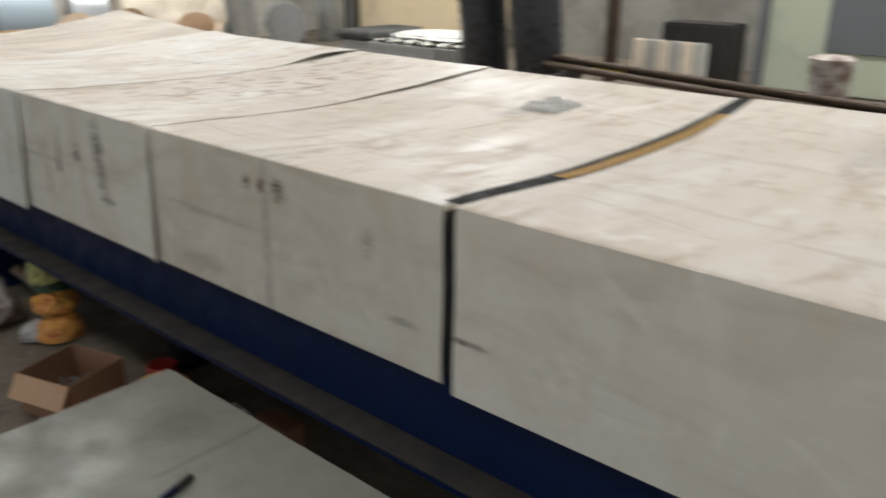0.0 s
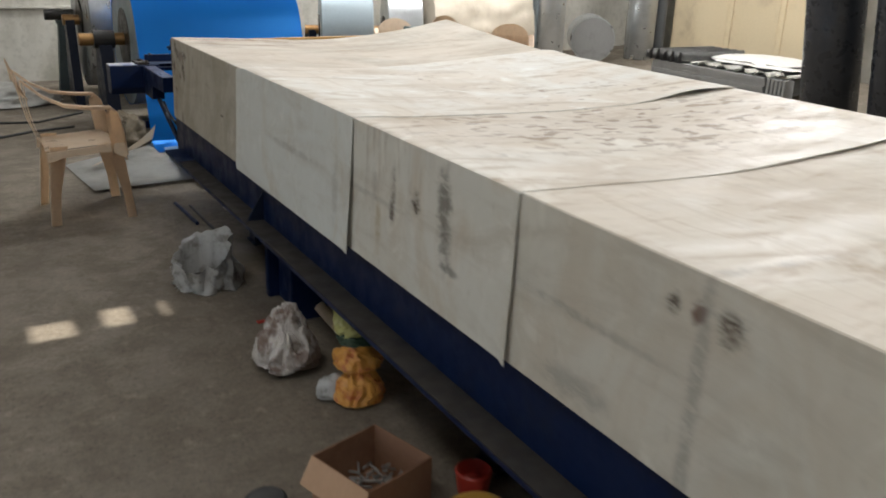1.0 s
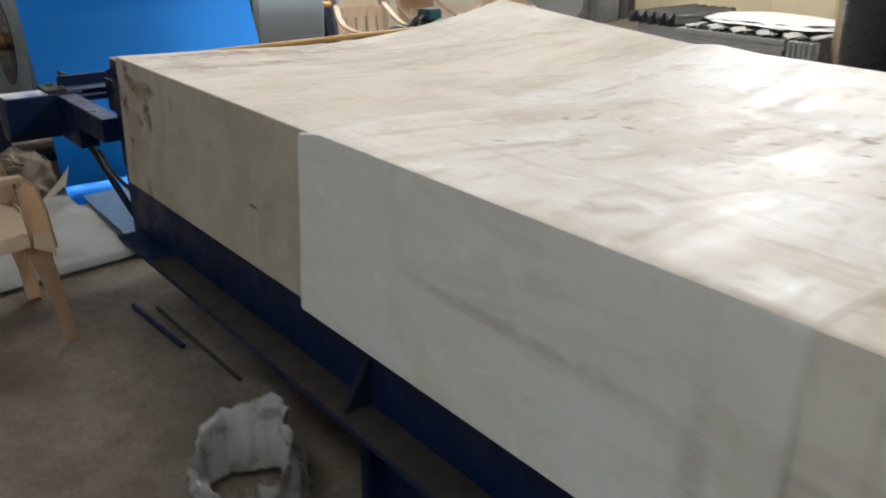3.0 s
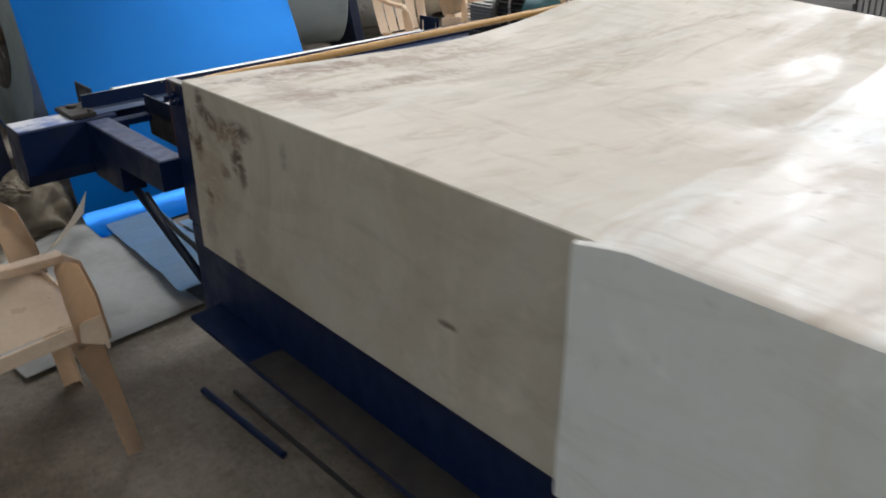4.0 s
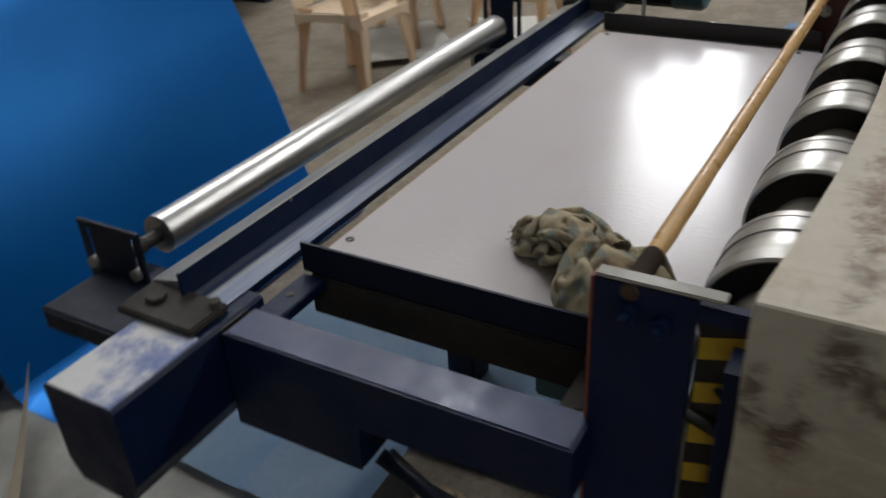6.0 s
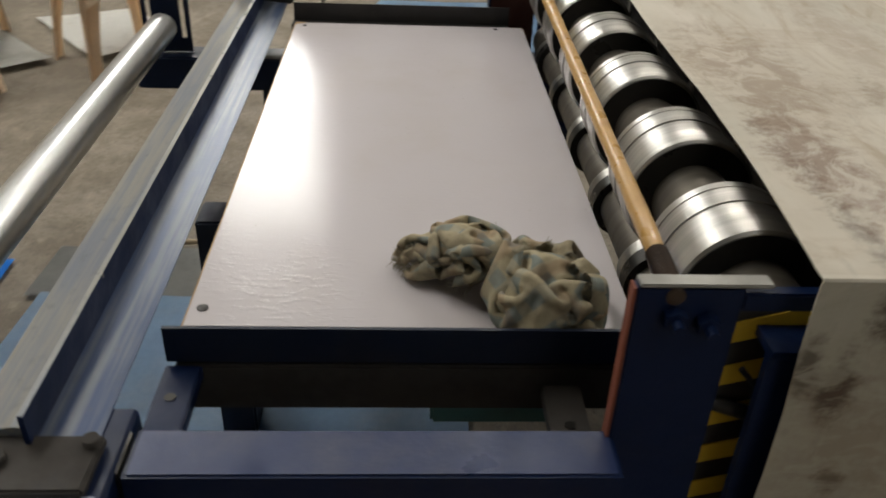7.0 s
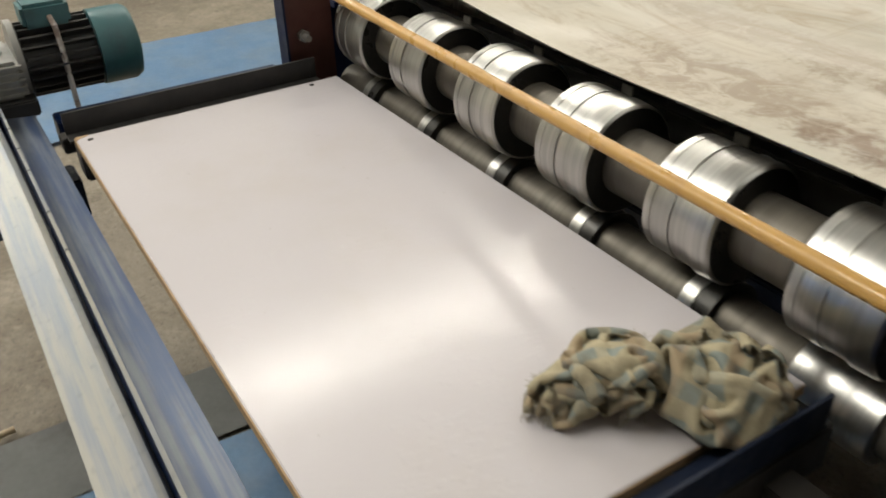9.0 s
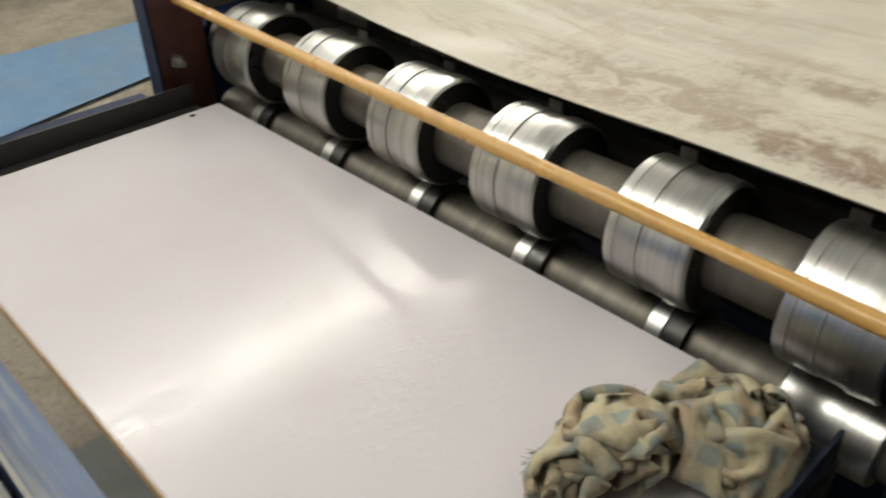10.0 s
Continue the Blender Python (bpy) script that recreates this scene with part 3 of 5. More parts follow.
# Legs take the navy colour to stand for the shade under the machine.
for y in (-0.62, -2.95, -4.6, -5.9, -7.0):
    for x in (0.20, 1.40):
        leg = bmesh.new()
        box(leg, (x, y - 0.055, 0.012), (x + 0.12, y + 0.055, 0.375), 0.006)
        box(leg, (x - 0.01, y - 0.065, 0.0), (x + 0.13, y + 0.065, 0.012), 0.003)
        part("leg", leg, mat_navy, machine)
for x in (0.035, 1.52):
    block = bmesh.new()
    box(block, (x, -1.68, 0.0), (x + 0.165, -1.64, 0.374), 0.004)
    box(block, (x, -1.38, 0.0), (x + 0.165, -1.34, 0.374), 0.004)
    box(block, (x + 0.05, -1.64, 0.0), (x + 0.07, -1.38, 0.374))
    part("pedestal", block, mat_blue, machine, "dark blue plate pedestal")
part("rib", extrude(bmesh.new(), [(0.004, 0.394), (-0.07, 0.394), (0.004, 0.52)], "y", -1.452, -1.44), mat_navy, machine)
for y in (-0.62, -1.62, -3.3, -5.9):
    part("cross_member", B((0.11, y - 0.05, 0.28), (1.61, y + 0.05, 0.37), 0.005), mat_navy, machine)
# side plates at the infeed end
post = part("end_plate", B((0.018, 0.058, 0.59), (0.036, 0.170, 0.980), 0.002), mat_blue, machine, "dark blue bearing plate")
part("plate_edge", B((0.019, 0.1702, 0.592), (0.035, 0.1735, 0.978)), mat_redox, post, "red primer edge")
part("top_bar", B((0.019, -0.09, 0.950), (0.036, 0.057, 0.972), 0.002), mat_blue, machine)
# Pale strip puts the brightness of the plate's top face into colour.
part("top_strip", B((0.016, 0.030, 0.9805), (0.037, 0.168, 0.985), 0.0015), mat_casting, post, "pale strip for the plate's bright top face")
for y, z in ((0.128, 0.945), (0.092, 0.938)):
    nut = bmesh.new()
    rod(nut, (0.018, y, z), (0.004, y, z), 0.013, 6)
    rod(nut, (0.004, y, z), (-0.010, y, z), 0.006, 12)
    part("bolt", nut, mat_blue, post)
part("end_plate", B((1.60, 0.050, 0.59), (1.634, 0.172, 1.02), 0.002), mat_redox_dark, machine, "dark red oxide bearing plate")
part("plate_edge", B((1.585, 0.1725, 0.60), (1.634, 0.178, 1.02)), mat_blue, machine)
bolt = R((1.60, 0.13, 0.865), (1.565, 0.13, 0.865), 0.008, 12)
rod(bolt, (1.60, 0.13, 0.865), (1.588, 0.13, 0.865), 0.015, 6)
part("bolt", bolt, mat_casting, machine)
# warning stripes on the housing behind the post
panel = part("stripe_panel", B((0.050, -0.055, 0.62), (0.056, 0.058, 0.93)), mat_black, machine, "black panel with yellow stripes")
for k in range(5):
    z = 0.635 + 0.062 * k
    bm = extrude(bmesh.new(), [(0.056, z), (0.056, z + 0.028), (-0.053, z + 0.058), (-0.053, z + 0.030)], "x", 0.0475, 0.0498)
    part("stripe", bm, mat_yellow, panel)
part("base_plate", B((0.018, 0.021, 0.29), (0.034, 0.160, 0.588), 0.003), mat_blue, machine, "dark blue foot plate")
part("hose", pipe(bmesh.new(), [(0.02, 0.47, 0.585), (0.03, 0.42, 0.53), (0.045, 0.34, 0.49), (0.05, 0.25, 0.475), (0.05, 0.17, 0.45), (0.06, 0.06, 0.42)], 0.008), mat_rubber, machine)
part("lever", R((0.052, 0.058, 0.80), (0.036, 0.000, 0.79), 0.009, 10), mat_black, machine)
part("cable", pipe(bmesh.new(), [(0.035, 0.03, 0.86), (0.03, 0.012, 0.84), (0.032, 0.004, 0.78), (0.03, 0.0, 0.70), (0.03, 0.004, 0.60)], 0.004), mat_rubber, machine)

# rolls
AX_Y, UP_Y, UP_Z, LOW_Z = 0.0, -0.012, 0.880, 0.722
part("upper_shaft", R((0.054, UP_Y, UP_Z), (1.60, UP_Y, UP_Z), 0.056, 40), mat_shaft, machine, "oily dark steel shaft")
for x in (0.207, 0.455, 0.709, 0.957, 1.207, 1.460):
    h = 0.0640
    prof = [(0, 0.058), (0, 0.090), (0.004, 0.0935), (0.036, 0.0955), (0.0365, 0.0925), (0.074, 0.0925), (0.0745, 0.0945), (0.110, 0.0935), (0.1105, 0.0945), (0.125, 0.0935), (0.128, 0.090), (0.128, 0.058)]
    roll = part("forming_roll", turned(bmesh.new(), prof, (x - h, UP_Y, UP_Z), (x + h, UP_Y, UP_Z), 56), mat_chrome, machine, "polished steel forming roll")
    for s in (-1, 1):
        part("roll_face", turned(bmesh.new(), [(0, 0.057), (0, 0.0885), (0.0012, 0.0885), (0.0012, 0.057)], (x + s * (h + 0.0002), UP_Y, UP_Z), (x + s * (h + 0.01), UP_Y, UP_Z), 48), mat_face, roll, "black roll face")
part("lower_shaft", R((0.054, AX_Y, LOW_Z), (1.60, AX_Y, LOW_Z), 0.046, 36), mat_shaft, machine, "oily dark steel shaft")
for x in (0.441, 0.694, 0.943, 1.199, 1.45):
    prof = [(0, 0.047), (0, 0.055), (0.002, 0.058), (0.026, 0.058), (0.028, 0.055), (0.028, 0.047)]
    part("ring", turned(bmesh.new(), prof, (x - 0.014, AX_Y, LOW_Z), (x + 0.02, AX_Y, LOW_Z), 44), mat_chrome, machine, "bright steel ring")
    part("collar", turned(bmesh.new(), [(0, 0.047), (0, 0.060), (0.030, 0.060), (0.030, 0.047)], (x - 0.046, AX_Y, LOW_Z), (x, AX_Y, LOW_Z), 40), mat_face, machine)
prof = [(0, 0.047), (0, 0.056), (0.003, 0.060), (0.05, 0.060), (0.053, 0.058), (0.09, 0.058), (0.093, 0.060), (0.13, 0.060), (0.133, 0.055), (0.133, 0.047)]
part("forming_roll", turned(bmesh.new(), prof, (0.125, AX_Y, LOW_Z), (0.3, AX_Y, LOW_Z), 48), mat_chrome, machine, "short polished lower roll")
part("bearing_cap", turned(bmesh.new(), [(0, 0.04), (0, 0.056), (0.02, 0.058), (0.03, 0.05), (0.03, 0.04)], (0.055, AX_Y, LOW_Z), (0.2, AX_Y, LOW_Z), 36), mat_black, machine)
part("back_bar", B((0.06, -0.16, 0.86), (1.60, -0.125, 0.93), 0.003), mat_black, machine)
for k in range(6):
    x = 0.27 + 0.25 * k
    part("tab", B((x - 0.014, -0.1235, 0.905), (x + 0.014, -0.119, 0.945), 0.001), mat_casting, machine, "small bare metal tab")
part("next_shaft", R((0.054, -0.33, UP_Z), (1.66, -0.33, UP_Z), 0.056, 32), mat_shaft, machine)
for x in (0.207, 0.455, 0.709, 0.957, 1.207, 1.460):
    part("forming_roll", turned(bmesh.new(), [(0, 0.058), (0, 0.090), (0.11, 0.090), (0.11, 0.058)], (x - 0.055, -0.33, UP_Z), (x + 0.06, -0.33, UP_Z), 40), mat_chrome, machine)
# dark bar that shows between two covers
turn_bar = Matrix.Translation((0, -4.515, 0)) @ Matrix.Rotation(math.atan2(0.08, 1.72), 4, "Z")
part("gap_bar", B((-0.004, -0.045, 0.60), (1.70, 0.045, 0.945), 0.003, turn_bar), mat_tar, machine, "black bar in the gap")
part("gap_edge", B((-0.006, -0.043, 0.9455), (0.05, 0.043, 0.986), 0.003, turn_bar), mat_tar, machine)


# ---- the covers ----
def shell(bm, outer, inner):
    """Two skins through rows of places, joined all round at the rim."""
    n, w = len(outer), len(outer[0])
    vo = [[bm.verts.new(p) for p in row] for row in outer]
    vi = [[bm.verts.new(p) for p in row] for row in inner]
    for j in range(n - 1):
        for i in range(w - 1):
            bm.faces.new((vo[j][i], vo[j][i + 1], vo[j + 1][i + 1], vo[j + 1][i])).smooth = True
            bm.faces.new((vi[j][i], vi[j + 1][i], vi[j + 1][i + 1], vi[j][i + 1])).smooth = True
    for j in range(n - 1):
        bm.faces.new((vo[j + 1][0], vi[j + 1][0], vi[j][0], vo[j][0]))
        bm.faces.new((vo[j][-1], vi[j][-1], vi[j + 1][-1], vo[j + 1][-1]))
    for i in range(w - 1):
        bm.faces.new((vo[0][i], vi[0][i], vi[0][i + 1], vo[0][i + 1]))
        bm.faces.new((vo[-1][i + 1], vi[-1][i + 1], vi[-1][i], vo[-1][i]))
    bmesh.ops.recalc_face_normals(bm, faces=bm.faces)
    return bm


def cover(y0, y1, lift, drop, flare, material, label, k0=0.0, k1=0.0, dy1=0.0, far_lift=None, sag=0.035, lip=0.0, ear=0.0):
    """One bent sheet: a skirt on each long side and a sagging top; its ends run k0 and k1 askew."""
    def row(y, f):
        edge_lift = far_lift(f) if far_lift else (lambda u: 0.0)
        zt = top_z(y) + lift - ear * max(0.0, (f - 0.93) / 0.07)
        kick = lip * max(0.0, 1 - f / 0.055) ** 1.5
        skew = k0 * (1 - f) + k1 * f
        pts = []
        for s in (0, 0.2, 0.4, 0.6, 0.8, 0.93, 0.985):
            pts.append((-0.012 - lift - (flare + kick) * (1 - s) - 0.35 * kick, y + 0.002 * math.sin(9 * s), drop + (zt - drop) * s))
        pts += [(-0.0118 - lift, y, zt - 0.0025), (-0.0095 - lift * 0.8, y, zt), (0.006, y, zt)]
        for u in [0.015] + [k / 30 for k in range(1, 30)] + [0.985]:
            x = 0.006 + 1.710 * u
            dip = sag * (4 * u * (1 - u)) ** 1.2
            ripple = 0.007 * noise.noise((x * 1.7, y * 1.9, 3.1)) * min(1, 8 * u * (1 - u)) + 0.0025 * noise.noise((x * 5, y * 5, 7)) * min(1, 8 * u * (1 - u))
            pts.append((x, y + skew * u + dy1 * f * 4 * u * (1 - u), zt - dip + ripple + edge_lift(u)))
        e = edge_lift(1.0)
        pts += [(1.718, y + skew, zt + e), (1.7215 + lift, y + skew, zt - 0.003 + e), (1.722 + lift, y + skew, zt - 0.02), (1.732 + lift, y + skew, zt - 0.2), (1.74 + lift, y + skew, drop)]
        return pts
    n = 26
    rows = [row(y0 + (y1 - y0) * j / n, j / n) for j in range(n + 1)]
    inside = [[(x + (0.0016 if x < 0.005 else -0.0016 if x > 1.7165 else 0.0), y, z - (0.0016 if i > 7 and x < 1.722 else 0.0)) for i, (x, y, z) in enumerate(r)] for r in rows]
    ob = mesh_object("cover_sheet", shell(bmesh.new(), rows, inside), material)
    return tagged(ob, label, "cover sheet", "covers on the machine")


def lift_a(f):
    return lambda u: 0.085 * max(0.0, (u - 0.45) / 0.55) ** 1.7 * f ** 1.3 + 0.016 * f * 4 * u * (1 - u)


def lift_b(f):
    near, rear = max(0.0, 1 - f * 6), max(0.0, f * 5 - 4)
    return lambda u: 0.020 * math.exp(-((u - 0.86) / 0.10) ** 2) * near + 0.012 * rear * (0.5 + u)


def lift_c(f):
    near = max(0.0, 1 - f * 6)
    return lambda u: 0.010 * math.exp(-((u - 0.75) / 0.25) ** 2) * near


cover(-1.30, 0.0, 0.000, 0.582, 0.012, mat_cover_a, "beige sheet metal cover with dark grease smears", far_lift=lift_a, dy1=-0.05)
cover(-2.445, -1.230, 0.011, 0.572, 0.020, mat_cover_b, "bluish white sheet metal cover, dusty on top", far_lift=lift_b, k0=0.075, k1=0.20, lip=0.006, ear=0.017)
cover(-3.328, -2.36, 0.0085, 0.584, 0.006, mat_cover_c, "white sheet metal cover with brown and black spots", far_lift=lift_c, k0=0.095, k1=0.075, lip=0.010)
cover(-4.480, -3.24, 0.006, 0.588, 0.003, mat_cover_d, "grey-beige sheet metal cover with three dark marks", k0=0.08, k1=0.095)
cover(-6.9, -4.520, 0.012, 0.575, 0.004, mat_cover_e, "pale beige sheet metal cover, lightly scratched", k0=0.0, k1=0.08, dy1=-0.030)


def seam_strip(u0, u1, f0, f1, up):
    """A strip along the seam, bowed down like the sheets beside it; f0 and f1 are its edges across the seam."""
    rows = []
    for k in range(41):
        u = u0 + (u1 - u0) * k / 40
        bow = 4 * u * (1 - u)
        lo, hi = -4.533 + 0.08 * u - 0.030 * bow, -4.462 + 0.08 * u - 0.006 * bow
        x = 0.006 + 1.71 * u
        row = []
        for f in (f0, (f0 + f1) / 2, f1):
            y = lo + (hi - lo) * f
            ease = min(1, 8 * u * (1 - u))
            ripple = (0.007 * noise.noise((x * 1.7, y * 1.9, 3.1)) + 0.0025 * noise.noise((x * 5, y * 5, 7))) * ease
            row.append((x, y, top_z(y) - 0.035 * bow ** 1.2 + ripple + up))
        rows.append(row)
    return surface(bmesh.new(), rows, 0.0006)


strip = thing("seam_strip", (0.86, -4.5, 0.98), "black strip with worn yellow paint along the seam", "strip")
part("band", seam_strip(0.0, 1.0, 0.0, 1.0, 0.0085), mat_tar, strip, "black band")
part("stripe", seam_strip(0.22, 0.84, 0.16, 0.60, 0.0150), mat_amber, strip, "worn yellow paint stripe")

# crumpled clear wrapper on the covers
rng = random.Random(4)
wrap_rows = [[(1.13 + 0.022 * i + rng.uniform(-.006, .006), -3.98 + 0.03 * j + rng.uniform(-.008, .008), 0.972 + rng.uniform(0.0, 0.035) * (1 if 0 < i < 9 and 0 < j < 5 else 0.15)) for i in range(10)] for j in range(6)]
tagged(mesh_object("plastic_wrapper", surface(bmesh.new(), wrap_rows, 0.0006, False), mat_clear), "crumpled clear plastic wrapper lying on the cover", "wrapper")

# ---- infeed table ----
table = thing("feed_table", (0.86, 0.45, 0), "blue steel infeed table with white laminate board", "table")
board = part("board", B((0.205, 0.092, 0.766), (1.512, 0.690, 0.783), 0.0015), mat_laminate, table, "white laminate board")
part("board_edge", B((0.206, 0.6902, 0.766), (1.511, 0.6925, 0.7815)), mat_ply, board, "chipped raw board edge")
part("board_edge", B((0.2035, 0.094, 0.766), (0.2049, 0.69, 0.7815)), mat_ply, board)
part("chipped_corner", extrude(bmesh.new(), [(1.494, 0.6901), (1.5125, 0.6901), (1.5125, 0.664), (1.505, 0.668), (1.502, 0.681)], "z", 0.7822, 0.7838), mat_ply, board, "chipped raw corner")
# Raised black discs paint the dark of the board's holes.
for x, y, r in ((0.245, 0.672, 0.008), (1.493, 0.166, 0.006), (1.485, 0.665, 0.006)):
    part("hole_disc", turned(bmesh.new(), [(0, r), (0.001, r), (0.002, r * 0.6), (0.0021, 0.001)], (x, y, 0.7831), (x, y, 0.79), 14), mat_black, board)
L = [(0, 0), (0, 0.052), (0.005, 0.052), (0.005, 0.005), (0.045, 0.005), (0.045, 0)]
near_l = extrude(bmesh.new(), [(0.150 + u, 0.770 + v) for u, v in L], "y", 0.125, 0.698)
part("angle_bar", near_l, mat_navy, table, "dark angle bar, dulled by oil")
part("angle_bar", extrude(bmesh.new(), [(1.562 - u, 0.770 + v) for u, v in L], "y", 0.125, 0.700), mat_black, table)
part("under_rail", B((0.150, 0.10, 0.690), (0.215, 0.69, 0.764), 0.004), mat_dusty, table, "oily dark under rail")
part("outer_bar", B((1.566, 0.13, 0.728), (1.612, 0.71, 0.762), 0.003), mat_dusty, table, "dusty brown flat bar")
part("under_rail", B((1.49, 0.10, 0.690), (1.555, 0.69, 0.764), 0.004), mat_black, table)
gusset = [(0.165, 0.770), (0.700, 0.770), (0.705, 0.600), (0.478, 0.600), (0.474, 0.680), (0.165, 0.688)]
part("side_tube", extrude(bmesh.new(), gusset, "x", -0.040, 0.030), mat_blue, table, "blue side tube with notched end")
# Thin strip, paler than the tube it lies on.
part("tube_top", B((-0.036, 0.17, 0.7702), (0.028, 0.695, 0.7722)), worn("paler_grey_blue_paint", (0.014, 0.027, 0.088), (0.050, 0.056, 0.095), 0.36, 0.1, 7, (0.45, 0.75)), table, "paler grey-blue upper face")
part("tie_plate", B((0.030, 0.655, 0.745), (0.150, 0.700, 0.765), 0.002), mat_blue, table)
part("tie_plate", B((0.030, 0.175, 0.715), (0.150, 0.225, 0.735), 0.002), mat_dusty, table)
# Dark discs laid on the tie plates for the shade inside their holes.
for x, y, z in ((0.09, 0.68, 0.765), (0.075, 0.20, 0.735)):
    part("hole_shade", turned(bmesh.new(), [(0, 0.007), (0.0012, 0.007)], (x, y, z + 0.0002), (x, y, z + 1), 14), mat_face, table)
# Dark sheet for the black shadow and dark mechanics between clamp and side tube.
part("dark_gap_sheet", B((-0.034, 0.7055, 0.62), (0.026, 0.7075, 0.772)), mat_face, table)
part("side_tube", B((1.66, 0.165, 0.69), (1.73, 0.70, 0.765), 0.003), mat_blue, table)
# big cross tube with a worn free end
cross = [(0.712, 0.775), (0.838, 0.775), (0.842, 0.770), (0.842, 0.640), (0.825, 0.605), (0.730, 0.600), (0.708, 0.640), (0.708, 0.770)]
part("cross_tube", extrude(bmesh.new(), cross, "x", -0.235, 0.06), mat_blue, table, "blue cross tube end")
part("cross_beam", B((0.0605, 0.765, 0.735), (1.86, 0.850, 0.7755), 0.004), mat_blue, table, "blue beam under the guide")
part("worn_end", extrude(bmesh.new(), [(0.715, 0.7752), (0.836, 0.7752), (0.834, 0.7775), (0.717, 0.7775)], "x", -0.233, -0.07), worn("scraped_white_paint", (0.52, 0.52, 0.53), (0.10, 0.14, 0.32), 0.45, 0.1, 10, (0.42, 0.62)), table, "scraped pale upper face")
clamp = B((-0.075, 0.725, 0.776), (0.005, 0.875, 0.790), 0.003)
rod(clamp, (-0.035, 0.83, 0.790), (-0.035, 0.83, 0.799), 0.016, 6)
rod(clamp, (-0.01, 0.735, 0.65), (-0.01, 0.735, 0.80), 0.009, 10)
part("clamp", clamp, mat_dusty, table, "dusty steel clamp plate")
# cutting guide on the cross tube
part("guide_strip", extrude(bmesh.new(), [(0.735, 0.778), (0.798, 0.785), (0.798, 0.776), (0.735, 0.776)], "x", -0.030, 1.80), mat_steelstrip, table, "worn bare steel strip")
part("guide_wall", extrude(bmesh.new(), [(0.7985, 0.776), (0.7985, 0.828), (0.8045, 0.828), (0.8045, 0.776)], "x", -0.010, 1.80), mat_blue, table, "upright dark blue guide wall")
part("wall_edge", B((-0.009, 0.7987, 0.8282), (1.80, 0.8043, 0.8292)), mat_creamstrip, table, "thin pale upper edge")
for x in (0.255, 0.79, 0.98, 1.12, 1.30, 1.41, 1.52, 1.66):
    part("tape_mark", B((x, 0.7982, 0.822), (x + 0.005, 0.8048, 0.8297)), mat_casting if x < 0.8 else mat_black, table)
part("guide_strip", extrude(bmesh.new(), [(0.812, 0.776), (0.812, 0.802), (0.822, 0.803), (0.877, 0.791), (0.877, 0.776)], "x", 0.002, 1.80), mat_creamstrip, table, "worn cream strip with paint rubbed off")
# guide roller on brackets
RY, RZ = 1.062, 0.735
roller = part("guide_roller", turned(bmesh.new(), [(0, 0.030), (0.002, 0.038), (1.415, 0.038), (1.418, 0.030)], (0.178, RY, RZ), (1.7, RY, RZ), 48), mat_tube, table, "shiny steel tube roller")
part("roller_end", R((0.130, RY, RZ), (0.177, RY, RZ), 0.014, 16), mat_black, roller)
part("roller_end", R((1.597, RY, RZ), (1.66, RY, RZ), 0.014, 16), mat_black, roller)
bra = holed(bmesh.new(), 1.000, 1.150, 0.665, 0.798, 0.084, 0.090, [(1.014, 1.026, 0.70, 0.785), (1.124, 1.136, 0.70, 0.785)], "x")
part("bracket", bra, mat_navy, table, "dark blue slotted bracket plate")
for y in (1.02, 1.13):
    part("nut", R((0.074, y, 0.715), (0.092, y, 0.715), 0.012, 6), mat_casting, table)
part("bracket_bolt", R((0.090, RY, RZ), (0.138, RY, RZ), 0.017, 6), mat_black, table)
part("bracket_foot", B((-0.05, 0.843, 0.655), (0.14, 1.12, 0.70), 0.005), mat_navy, table)
slotplate = holed(bmesh.new(), 1.000, 1.130, 0.650, 0.822, 1.645, 1.651, [(1.013, 1.026, 0.69, 0.805), (1.104, 1.117, 0.69, 0.805)], "x")
part("bracket", slotplate, mat_navy, table, "dark slotted bracket plate")
part("bracket_foot", B((1.60, 0.69, 0.555), (1.70, 1.155, 0.648), 0.004), mat_navy, table)
for y in (1.145,):
    part("tape_wrap", B((1.598, y, 0.60), (1.702, y + 0.012, 0.650), 0.002), mat_paper, table, "white tape")
for x in (0.75, 1.64):
    for y in (0.74,):
        part("table_leg", B((x + 0.03, y, 0.0), (x + 0.12, y + 0.08, 0.60), 0.005), mat_navy, table)
part("brace", R((-0.005, 0.470, 0.602), (0.028, 0.165, 0.40), 0.013, 10), mat_navy, table)
part("inner_box", B((0.30, 0.14, 0.52), (0.62, 0.36, 0.60), 0.005), mat_teal, table, "teal box under the board")
part("inner_lip", B((0.29, 0.355, 0.600), (0.63, 0.372, 0.606)), mat_casting, table)

# gear motor at the far end of the guide
motor = thing("gear_motor", (1.85, 0.72, 0.78), "dark teal electric gear motor with ribbed body", "motor")
gear = bmesh.new()
box(gear, (1.72, 0.735, 0.812), (1.90, 0.875, 0.895), 0.008)
gearbox = part("gearbox", gear, mat_casting, motor, "grey alloy gearbox")
for k in range(5):
    part("fin", B((1.715, 0.73, 0.822 + 0.015 * k), (1.905, 0.88, 0.827 + 0.015 * k), 0.001), mat_casting, gearbox)
part("cover_plate", R((1.81, 0.805, 0.895), (1.81, 0.805, 0.903), 0.05, 28), mat_casting, gearbox)
part("foot", B((1.70, 0.72, 0.776), (1.92, 0.885, 0.812), 0.004), mat_black, motor)
part("flange", turned(bmesh.new(), [(0, 0.05), (0, 0.085), (0.014, 0.085), (0.014, 0.05)], (1.81, 0.735, 0.875), (1.81, 0.0, 0.875), 36), mat_casting, motor, "round grey flange")
body = turned(bmesh.new(), [(0, 0.066), (0.16, 0.066)], (1.81, 0.72, 0.868), (1.81, 0, 0.868), 36)
